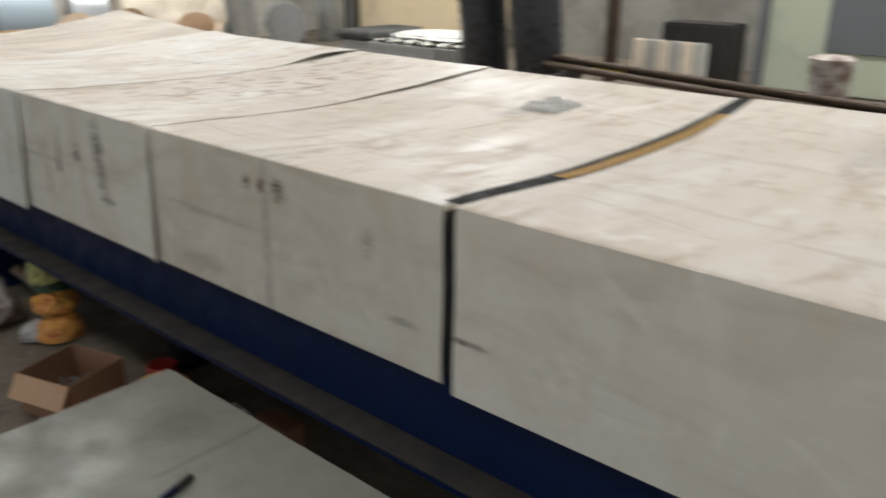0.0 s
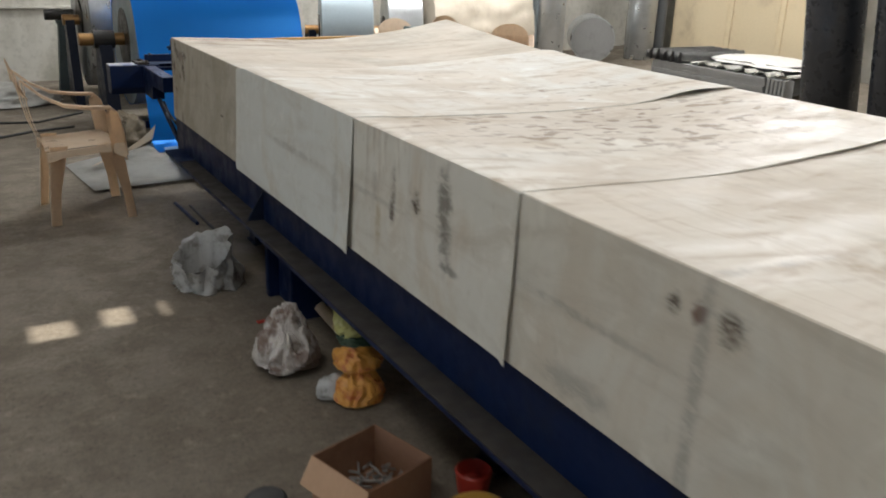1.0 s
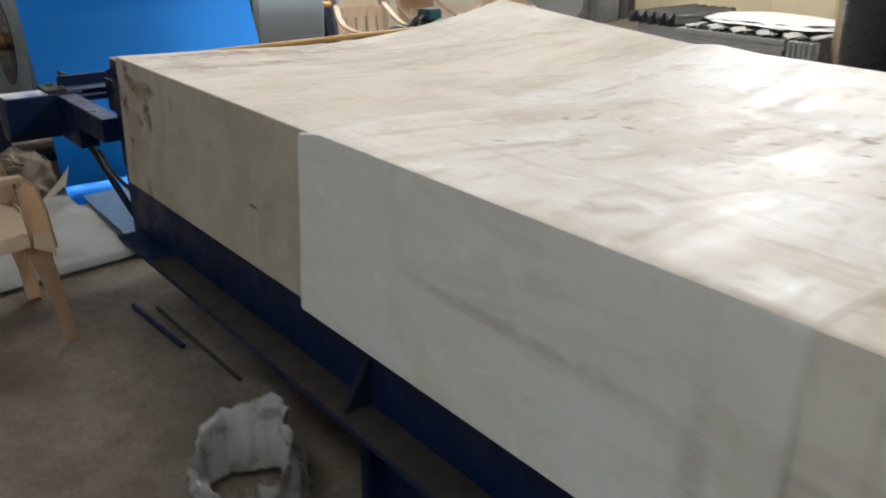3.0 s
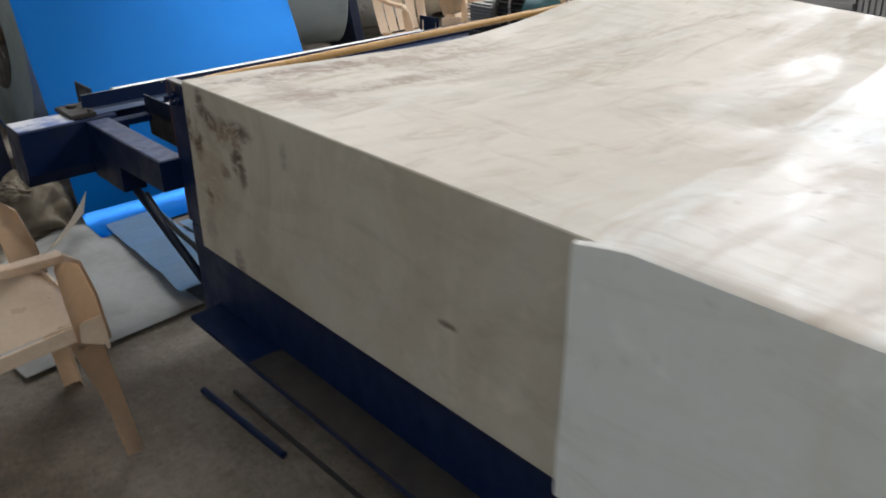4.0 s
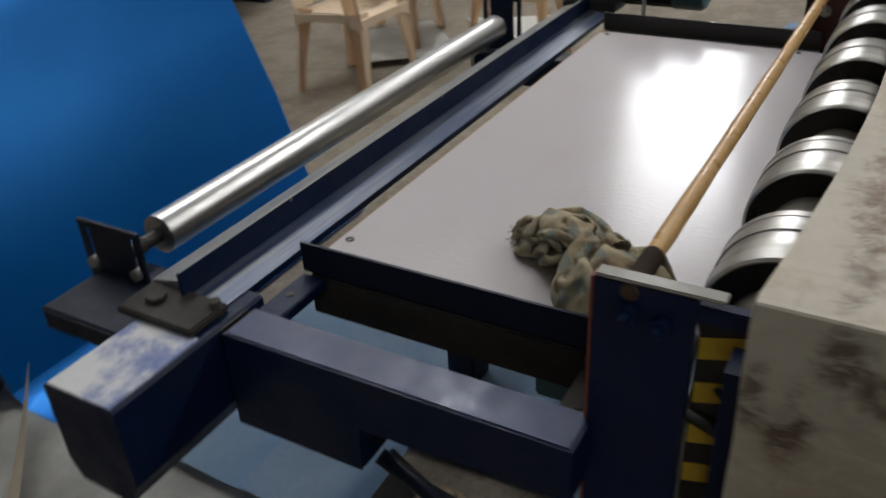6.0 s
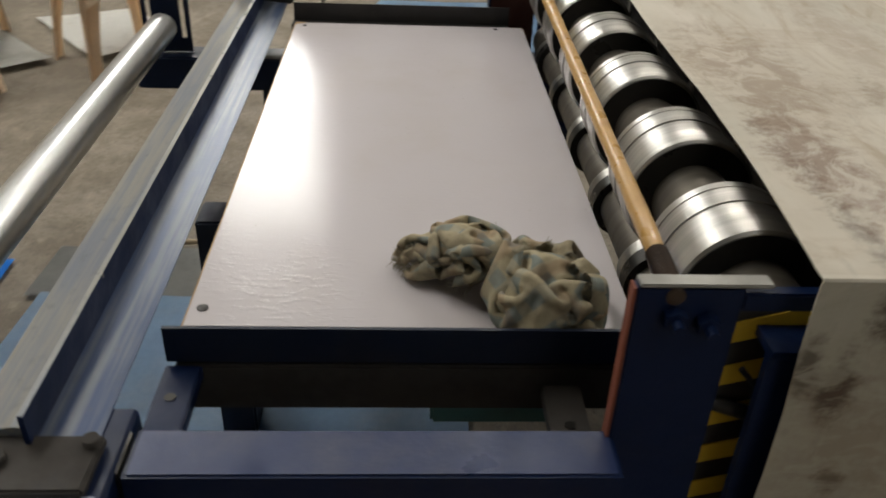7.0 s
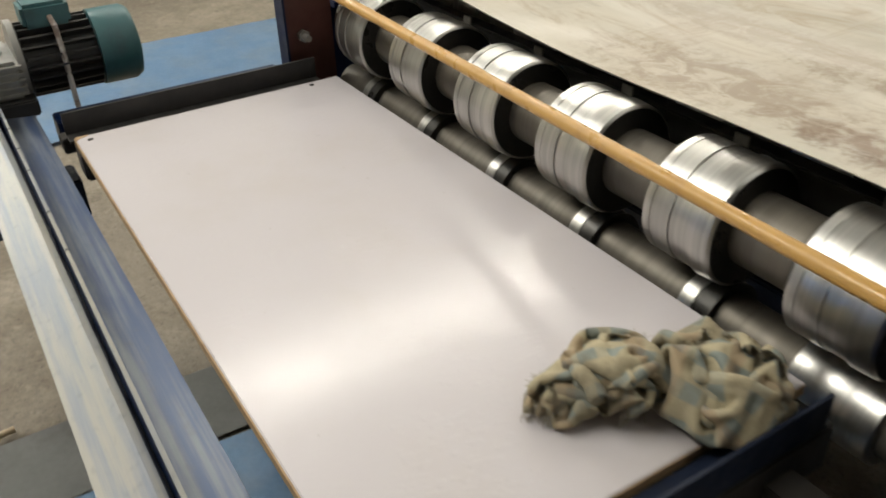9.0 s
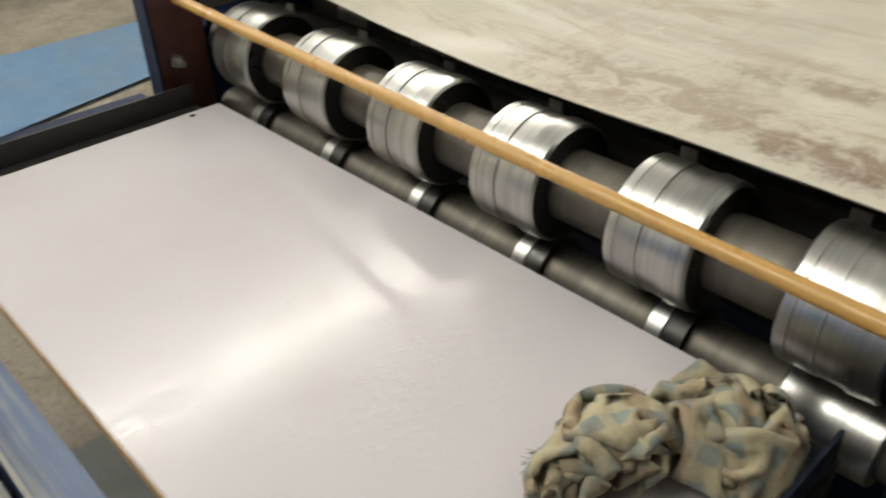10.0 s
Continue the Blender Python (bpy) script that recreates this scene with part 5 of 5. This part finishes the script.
def corrugated(name, x0, x1, y0, y1, z, waves, amp, layers, material, label):
    """A pile of corrugated sheets, the waves running along x."""
    pile = thing(name, ((x0 + x1) / 2, (y0 + y1) / 2, z), label, "roof sheets")
    for k in range(layers):
        rows = []
        for i in range(waves * 8 + 1):
            y = y0 + (y1 - y0) * i / (waves * 8)
            zz = z + 0.014 * k + amp * (0.5 + 0.5 * max(-1, min(1, 1.6 * math.sin(2 * math.pi * i / 8))))
            rows.append([(x0 + 0.01 * (k % 2), y, zz), ((x0 + x1) / 2, y, zz), (x1, y, zz)])
        part("roof_sheet", surface(bmesh.new(), rows, 0.006, False), material, pile)
    return pile


flat = thing("panel_stack", (7.0, 1.9, rise(6.3)), "stack of flat grey panels with ribbed ends", "panels")
for k in range(5):
    part("panel", B((6.36 + 0.006 * (k % 2), 1.22 + 0.008 * (k % 3), 0.145 + 0.046 * k), (7.55, 2.92 + 0.01 * (k % 2), 0.190 + 0.046 * k), 0.003), mat_slate, flat)
for k in range(5):
    part("ribbed_end", extrude(bmesh.new(), [(6.36, 0.15), (6.50, 0.15), (6.50, 0.372), (6.43, 0.385), (6.36, 0.372)], "y", 0.96 + 0.05 * k, 0.995 + 0.05 * k), mat_slate, flat)
tagged(mesh_object("bench", B((6.30, 0.9, rise(6.3) + 0.01), (7.7, 3.0, 0.143), 0.01), mat_greypanel), "low grey plank bed under the panels", "pallet")
corrugated("roof_sheet_stack", 6.40, 7.5, 0.98, 2.35, 0.378, 5, 0.035, 2, mat_palegrey, "pale trapezoidal roof sheets lying on grey panels")
corrugated("roof_sheet_stack", 6.34, 7.4, 2.42, 3.02, 0.378, 5, 0.055, 6, mat_slate, "small pile of dark grey corrugated sheets")
tagged(mesh_object("plastic_sheet", crumple(bmesh.new(), (7.1, 1.75, 0.43), (0.5, 0.75, 0.06), 21, 0.3, 5, 0.1), mat_whitefilm, (7.1, 1.75, 0.43), 2.5), "crumpled white plastic sheet lying on roof sheets", "plastic sheet")

white_stack = thing("white_panel_stack", (7.1, -1.45, 0.17), "white corrugated panels leaning upright", "panels")
for k in range(6):
    part("panel", B((7.0 + 0.02 * (k % 2), -1.05 - 0.14 * k - 0.13, 0.20), (7.06 + 0.02 * (k % 2), -1.05 - 0.14 * k, 0.62), 0.012), mat_whitefloor if k % 2 else mat_paper, white_stack)
tagged(mesh_object("dark_crate", B((7.15, -2.05, 0.17), (7.6, -1.3, 0.80), 0.02), mat_black, (7.4, -1.7, 0.17)), "dark crate behind the white panels", "crate")
lean = thing("leaning_panel", (7.4, -3.2, 0.18), "pale green panel leaning against the wall", "panel")
part("sheet", B((7.35, -3.9, 0.2), (7.39, -2.33, 2.3), 0.006), mat_greenpanel, lean)
part("edge_frame", B((7.32, -2.36, 0.2), (7.40, -2.26, 2.3), 0.006), mat_greypanel, lean, "dark slate edge")
part("inset", B((7.335, -3.9, 0.60), (7.349, -2.93, 2.2), 0.003), mat_greypanel, lean, "slate grey inset")
for k, (x, z, r) in enumerate(((5.2, 0.40, 0.035), (5.35, 0.405, 0.04), (5.5, 0.40, 0.035), (5.3, 0.465, 0.03))):
    ob = mesh_object("long_pipe", R((x + 0.9, -0.2, z), (x - 0.2, -5.2, z - 0.03), r, 16), mat_brownbeam, (x, -2.5, z))
    tagged(ob, "rusty brown steel pipe resting on trestles", "pipe", "pipes on trestles")
part("paint_band", R((6.03, -1.20, 0.3995), (5.94, -1.60, 0.397), 0.0425, 16), mat_yellow, bpy.data.objects["long_pipe.001"], "yellow painted band")
for y in (-0.9, -4.2):
    tr = thing("trestle", (5.6, y, rise(5.6)), "low dark steel trestle under pipes", "trestle", "trestles")
    part("beam", B((5.0, y - 0.04, 0.28), (6.2, y + 0.04, 0.345), 0.005), mat_black, tr)
    for x in (5.05, 6.1):
        part("leg", B((x, y - 0.04, rise(x)), (x + 0.08, y + 0.04, 0.28), 0.004), mat_black, tr)
bucket = mesh_object("white_drum", turned(bmesh.new(), [(0, 0.13), (0.0, 0.15), (0.30, 0.16), (0.32, 0.17), (0.36, 0.17), (0.38, 0.14), (0.38, 0.02)], (5.9, -3.45, 0.345), (5.9, -3.45, 2), 40), mat_poly, (5.9, -3.45, 0.345))
tagged(bucket, "white plastic drum standing on the trestle", "drum")


# ---- sheets lying on the floor ----
def floor_sheet(outline, z, material, label, curl=0.0, seed=1, n=14):
    """A loose sheet on the floor: four corners, with a slight wave."""
    a, b, c, d = [Vector((*p, 0)) for p in outline]
    rows = []
    for j in range(n + 1):
        v = j / n
        row = []
        for i in range(n + 1):
            u = i / n
            p = (a * (1 - u) + b * u) * (1 - v) + (d * (1 - u) + c * u) * v
            w = 0.5 + 0.5 * noise.noise((p.x * 3 + seed, p.y * 3, seed))
            row.append((p.x, p.y, rise(p.x) + z + 0.012 * w + curl * max(0, 1 - v * 3) ** 2))
        rows.append(row)
    ob = mesh_object("floor_sheet", surface(bmesh.new(), rows, 0.0015), material, (a.x, a.y, z))
    return tagged(ob, label, "sheet", "sheets on the floor")


floor_sheet([(-0.40, 0.66), (0.24, 0.72), (0.24, 1.95), (-0.48, 1.45)], 0.004, mat_whitefloor, "dusty white sheet lying on the floor", 0.01, 2)
floor_sheet([(0.175, 0.735), (0.495, 0.745), (0.52, 1.05), (0.21, 1.05)], 0.055, mat_skyfloor, "pale blue sheet offcut lying on the floor", 0.03, 3)
floor_sheet([(0.21, 1.03), (0.50, 1.05), (0.47, 1.36), (0.225, 1.36)], 0.035, mat_skyfloor, "pale blue sheet offcut lying on the floor", 0.01, 4)
floor_sheet([(0.225, 1.34), (0.48, 1.36), (0.50, 1.72), (0.245, 1.70)], 0.020, mat_skyfloor, "pale blue sheet offcut lying on the floor", 0.01, 5)
floor_sheet([(0.55, 0.25), (1.30, 0.22), (1.35, 1.45), (0.50, 1.50)], 0.018, mat_skyfloor, "pale blue sheet lying under the table", 0.0, 6)
floor_sheet([(1.34, 0.35), (1.61, 0.30), (1.61, 1.48), (1.345, 1.50)], 0.010, worn("grey_scuffed_sheet", (0.20, 0.20, 0.19), (0.14, 0.13, 0.12), 0.6), "grey scuffed sheet lying on the floor", 0.0, 7)
floor_sheet([(3.35, 0.80), (3.75, -1.2), (4.35, -1.2), (4.35, 0.55)], 0.012, mat_skyfloor, "pale blue sheet lying beyond the machine", 0.0, 8)
floor_sheet([(3.3, 1.9), (3.6, 1.6), (4.1, 1.9), (3.9, 2.4)], 0.012, mat_whitefilm, "white plastic sheet lying by the chairs", 0.02, 9)
floor_sheet([(2.9, 2.55), (3.3, 2.1), (3.8, 2.6), (3.4, 3.0)], 0.012, mat_whitefloor, "white paper sheet lying by the chairs", 0.02, 10)
ribbon = bmesh.new()
rows = []
for k in range(13):
    s = k / 12
    rows.append([(-0.34 + 0.52 * s, 1.25 + 0.50 * s, 0.03 + 0.05 * s + 0.01 * math.sin(7 * s)), (-0.30 + 0.50 * s, 1.21 + 0.50 * s, 0.05 + 0.16 * s * s + 0.01 * math.sin(5 * s))])
tagged(mesh_object("paper_strip", surface(ribbon, rows, 0.001), mat_paper, (-0.1, 1.5, 0.03)), "torn cream paper strip curling from the floor", "paper")
mat_jute = worn("brown_jute", (0.14, 0.115, 0.08), (0.08, 0.065, 0.045), 0.9)
jute = thing("brown_sack", (0.02, 1.95, 0), "crumpled brown sack lying by the coil", "sack")
part("body", crumple(bmesh.new(), (0.02, 1.95, 0.0), (0.16, 0.14, 0.22), 31, 0.45, 5, 0.1), mat_jute, jute, "", 2.5)
part("neck", crumple(bmesh.new(), (-0.03, 1.90, 0.17), (0.08, 0.07, 0.07), 32, 0.5, 5, 0.3), mat_jute, jute, "", 2.5)
tagged(mesh_object("paper_scrap", crumple(bmesh.new(), (0.33, 0.60, 0.0), (0.10, 0.09, 0.06), 33, 0.5, 5, 0.1), worn("brown_scrap", (0.20, 0.155, 0.10), (0.10, 0.075, 0.05), 0.9), (0.33, 0.60, 0), 2.5), "crumpled brown paper scrap on the floor", "paper")

# ---- clutter along the machine ----
sack = bmesh.new()
rows = []
for j in range(15):
    s = j / 14
    row = []
    for i in range(61):
        a = 2 * math.pi * i / 60
        w = 1 + 0.26 * noise.noise((math.cos(a) * 2.1, math.sin(a) * 1.7, s * 2.2)) + 0.34 * (0.3 - abs(noise.noise((math.cos(a) * 4.5, math.sin(a) * 4.5, s * 3))))
        rad = (0.150 - 0.040 * s + 0.012 * s ** 3) * w
        hgt = 0.175 * s * (1 - 0.36 * math.cos(a - radians(225)) * s) * (1 + 0.12 * noise.noise((math.cos(a) * 3, math.sin(a) * 3, 8)))
        row.append((-0.15 + rad * math.cos(a) - 0.035 * s, -1.09 + rad * math.sin(a) - 0.04 * s, 0.003 + hgt))
    rows.append(row)
for j in range(1, 9):
    s = j / 8
    row = []
    for i in range(61):
        x, y, z = rows[14][i]
        cx, cy = -0.17, -1.12
        row.append((cx + (x - cx) * (0.97 - 0.10 * s), cy + (y - cy) * (0.97 - 0.12 * s), z - (z - 0.015) * s * 0.95))
    rows.append(row)
surface(sack, rows)
sack_thing = thing("torn_sack", (-0.15, -1.08, 0), "torn grey woven sack with frayed edge", "sack")
part("cloth", sack, mat_polygrey, sack_thing, "", 2.5)
sack = bmesh.new()
fr = random.Random(5)
for k in range(70):
    a = fr.uniform(2.2, 5.6)
    p = Vector((-0.15 + 0.13 * math.cos(a), -1.08 + 0.13 * math.sin(a), fr.uniform(0.005, 0.12)))
    pipe(sack, [p, p + Vector((0.02 * math.cos(a), 0.02 * math.sin(a), fr.uniform(-.01, .01))), Vector((p.x + 0.045 * math.cos(a + fr.uniform(-.6, .6)), p.y + 0.045 * math.sin(a), max(0.002, p.z - 0.04)))], 0.0008, 4)
tagged(part("fringe", sack, mat_polygrey, sack_thing, "loose woven threads", 2.5), kind="stuff")

bag = thing("white_bag", (-0.12, -2.05, 0), "knotted white plastic bag stained brown", "bag")
part("body", crumple(bmesh.new(), (-0.12, -2.05, 0.0), (0.115, 0.11, 0.185), 51, 0.42, 6, 0.25, 0.72, 3.2), mat_poly, bag, "", 2.5)
part("knot", crumple(bmesh.new(), (-0.105, -2.03, 0.185), (0.035, 0.035, 0.04), 53, 0.4, 4, 0.5, 1.0), mat_poly, bag, "", 2.5)

cb = thing("printed_bag", (0.05, -2.36, 0), "crumpled orange and pale green plastic bag", "bag")
part("lower", crumple(bmesh.new(), (0.02, -2.39, 0.0), (0.082, 0.076, 0.10), 61, 0.4, 5, 0.2), mat_orange, cb, "orange lower half", 2.5)
part("middle", crumple(bmesh.new(), (0.035, -2.35, 0.10), (0.085, 0.078, 0.075), 62, 0.35, 5, 0.4), mat_orange, cb, "", 2.5)
part("band", crumple(bmesh.new(), (0.06, -2.32, 0.185), (0.085, 0.07, 0.03), 63, 0.3, 5, 0.6), mat_darkgreen, cb, "dark green band", 2.5)
part("upper", crumple(bmesh.new(), (0.045, -2.31, 0.200), (0.074, 0.062, 0.125), 64, 0.5, 5, 0.5), mat_lime, cb, "pale green neck", 2.5)
part("scrap", crumple(bmesh.new(), (-0.05, -2.33, 0.0), (0.06, 0.05, 0.06), 65, 0.4, 4, 0.3), mat_polygrey, cb, "", 2.5)

tube = R((0.05, -1.95, 0.18), (0.12, -2.14, 0.07), 0.022, 20)
tagged(mesh_object("paper_tube", tube, mat_paper, (0.08, -2.05, 0.07)), "stained white paper tube leaning on a bag", "tube")

# cardboard box, open and full of scrap
bx = thing("cardboard_box", (-0.22, -3.03, 0), "open brown cardboard box with metal scrap", "box")
ang = Matrix.Translation((-0.185, -2.93, 0)) @ Matrix.Rotation(radians(17), 4, "Z")
w, d, h, t = 0.120, 0.120, 0.150, 0.004
part("bottom", B((-w, -d, 0), (w, d, t), m=ang), mat_cardboard, bx)
for a, b in (((-w, -d, t), (-w + t, d, h)), ((w - t, -d, t), (w, d, h)), ((-w + t, -d, t), (w - t, -d + t, h)), ((-w + t, d - t, t), (w - t, d, h))):
    part("wall", B(a, b, 0.001, ang), mat_cardboard, bx)
flap = ang @ Matrix.Translation((-w, 0, h)) @ Matrix.Rotation(radians(-58), 4, "Y")
part("flap", B((-0.085, -d, -0.003), (0.0, d, 0.0), 0.001, flap), worn("pale_cardboard", (0.42, 0.27, 0.17), (0.34, 0.2, 0.12), 0.85), bx, "paler folded flap")
scrap = bmesh.new()
sr = random.Random(8)
for k in range(60):
    p = ang @ Vector((sr.uniform(-.09, .09), sr.uniform(-.09, .09), sr.uniform(0.02, 0.05)))
    q = p + Vector((sr.uniform(-.05, .05), sr.uniform(-.05, .05), sr.uniform(-.02, .03)))
    rod(scrap, p, q, sr.uniform(0.003, 0.006), 6)
part("scrap", scrap, mat_casting, bx, "bright and dark metal scrap")

helmet = thing("orange_bundle", (-0.12, -3.36, 0), "orange plastic lid on crumpled packaging", "bundle")
part("lid", turned(bmesh.new(), [(0, 0.105), (0.012, 0.11), (0.03, 0.10), (0.048, 0.07), (0.056, 0.02)], (-0.05, -3.28, 0.10), (-0.07, -3.31, 0.3), 36), mat_amber, helmet, "bright orange-yellow round lid")
part("wrapping", crumple(bmesh.new(), (-0.17, -3.36, 0.0), (0.14, 0.11, 0.10), 71, 0.4, 5, 0.2), mat_orange, helmet, "crumpled orange wrapping", 2.5)
part("wrapping", crumple(bmesh.new(), (-0.10, -3.40, 0.0), (0.10, 0.08, 0.09), 72, 0.4, 5, 0.2), mat_polygrey, helmet, "grey crumpled wrapping", 2.5)
tagged(mesh_object("red_packet", crumple(bmesh.new(), (-0.32, -3.20, 0.0), (0.035, 0.09, 0.05), 73, 0.3, 4, 0.3), mat_red, (-0.32, -3.20, 0), 2.5), "crushed red packet beside the box", "packet")
tagged(mesh_object("red_pot", turned(bmesh.new(), [(0, 0.03), (0.0, 0.045), (0.07, 0.055), (0.075, 0.05), (0.03, 0.04)], (0.10, -3.02, 0), (0.10, -3.02, 1), 24), mat_red, (0.10, -3.02, 0)), "small red plastic pot under the machine", "pot")
tagged(mesh_object("cardboard_scrap", B((0.0, -3.75, 0), (0.16, -3.60, 0.10), 0.004), mat_cardboard, (0.08, -3.68, 0)), "small brown cardboard carton under the beam", "carton")
tagged(mesh_object("wire_loop", pipe(bmesh.new(), [(0.02, -3.45, 0.004), (0.05, -3.47, 0.07), (0.08, -3.50, 0.11), (0.10, -3.54, 0.08), (0.10, -3.56, 0.004)], 0.004, 8), mat_poly, (0.06, -3.5, 0)), "stiff white wire loop on the floor", "wire")
for x, y in ((-0.717, -2.76), (-1.02, -2.59), (-0.55, -3.05)):
    tagged(mesh_object("washer", turned(bmesh.new(), [(0, 0.005), (0, 0.012), (0.002, 0.012), (0.002, 0.005)], (x, y, 0.0005), (x, y, 1), 18), mat_galv, (x, y, 0)), "small bright steel washer on the floor", "washer", "washers on the floor")
tagged(mesh_object("round_weight", turned(bmesh.new(), [(0, 0.045), (0, 0.055), (0.012, 0.06), (0.02, 0.05), (0.022, 0.02)], (-0.455, -2.80, 0), (-0.455, -2.80, 1), 28), mat_rubber, (-0.455, -2.80, 0)), "flat round black disc on the floor", "disc")
tagged(mesh_object("blue_rod", R((-0.01, 0.22, 0.012), (0.01, -0.22, 0.012), 0.011, 12), mat_blue, (0, 0, 0)), "dark blue steel rod lying on the floor", "rod")
tagged(mesh_object("dark_rod", R((0.06, 0.15, 0.009), (0.07, -0.55, 0.009), 0.008, 12), mat_black, (0.07, -0.2, 0)), "dark steel rod lying on the floor", "rod")
tagged(mesh_object("white_offcut", extrude(bmesh.new(), [(0.235, 0.06), (0.25, 0.05), (0.262, -0.16), (0.25, -0.15)], "z", 0.0, 0.012), mat_paper, (0.25, 0, 0)), "small white offcut under the machine", "offcut")
tagged(mesh_object("pink_scrap", B((-0.10, -1.635, 0), (-0.045, -1.61, 0.006), 0.002), mat_red, (-0.07, -1.62, 0)), "small red plastic scrap on the floor", "scrap")
for k, (x, y, r) in enumerate(((-0.88, 0.30, 0.035), (-0.98, 0.36, 0.03), (-0.80, 0.42, 0.025))):
    tagged(mesh_object("small_weight", turned(bmesh.new(), [(0, r * 0.6), (0, r), (0.02, r), (0.024, r * 0.6)], (x - 0.15, y + 0.9, 0), (x - 0.15, y + 0.9, 1), 18), mat_rubber, (x - 0.15, y + 0.9, 0)), "small dark round part lying on the floor", "part", "small parts on the floor")
for k, pts in enumerate(([(-1.6, 2.9, 0.01), (-1.0, 3.2, 0.012), (-0.5, 3.1, 0.01), (-0.1, 3.45, 0.012)], [(-1.7, 2.2, 0.01), (-1.1, 2.35, 0.012), (-0.6, 2.7, 0.01), (-0.25, 2.8, 0.012)])):
    tagged(mesh_object("floor_cable", pipe(bmesh.new(), pts, 0.010, 8), mat_rubber, pts[0]), "black cable lying across the floor", "cable", "cables on the floor")
tagged(mesh_object("wood_strip", R((1.60, 1.42, 0.022), (1.645, 1.00, 0.022), 0.009, 8), mat_pinewood, (1.4, 1.3, 0)), "thin pale wooden strip lying on the floor", "strip")
tagged(mesh_object("crumpled_sheet", crumple(bmesh.new(), (-0.75, 4.2, 0.0), (0.55, 0.35, 0.16), 81, 0.35, 5, 0.1), mat_whitefloor, (-0.75, 4.2, 0), 2.5), "crumpled dusty white sheet lying by the wall", "sheet")

# low plate with a pen beside the machine
plate = thing("low_table", (-0.55, -4.2, 0), "low table with a worn grey metal top", "table")
part("top", B((-0.92, -4.75, 0.372), (-0.200, -3.625, 0.392), 0.003), worn("worn_grey_top", (0.235, 0.235, 0.205), (0.16, 0.15, 0.125), 0.5, 0.1, 4, (0.4, 0.7)), plate)
part("seam", B((-0.5, -4.0605, 0.3921), (-0.2, -4.058, 0.3926)), mat_black, plate, "thin dark seam")
for x, y in ((-0.86, -4.68), (-0.27, -4.68), (-0.86, -3.70), (-0.27, -3.70)):
    part("leg", B((x - 0.02, y - 0.02, 0), (x + 0.02, y + 0.02, 0.372), 0.003), mat_black, plate)
pen = thing("marker_pen", (-0.5, -4.12, 0.392), "dark blue marker pen lying on the table", "pen")
part("barrel", R((-0.60, -4.17, 0.401), (-0.50, -4.140, 0.401), 0.008, 16), mat_blue, pen)
part("cap", R((-0.50, -4.140, 0.401), (-0.452, -4.126, 0.401), 0.0092, 16), mat_black, pen, "black cap")
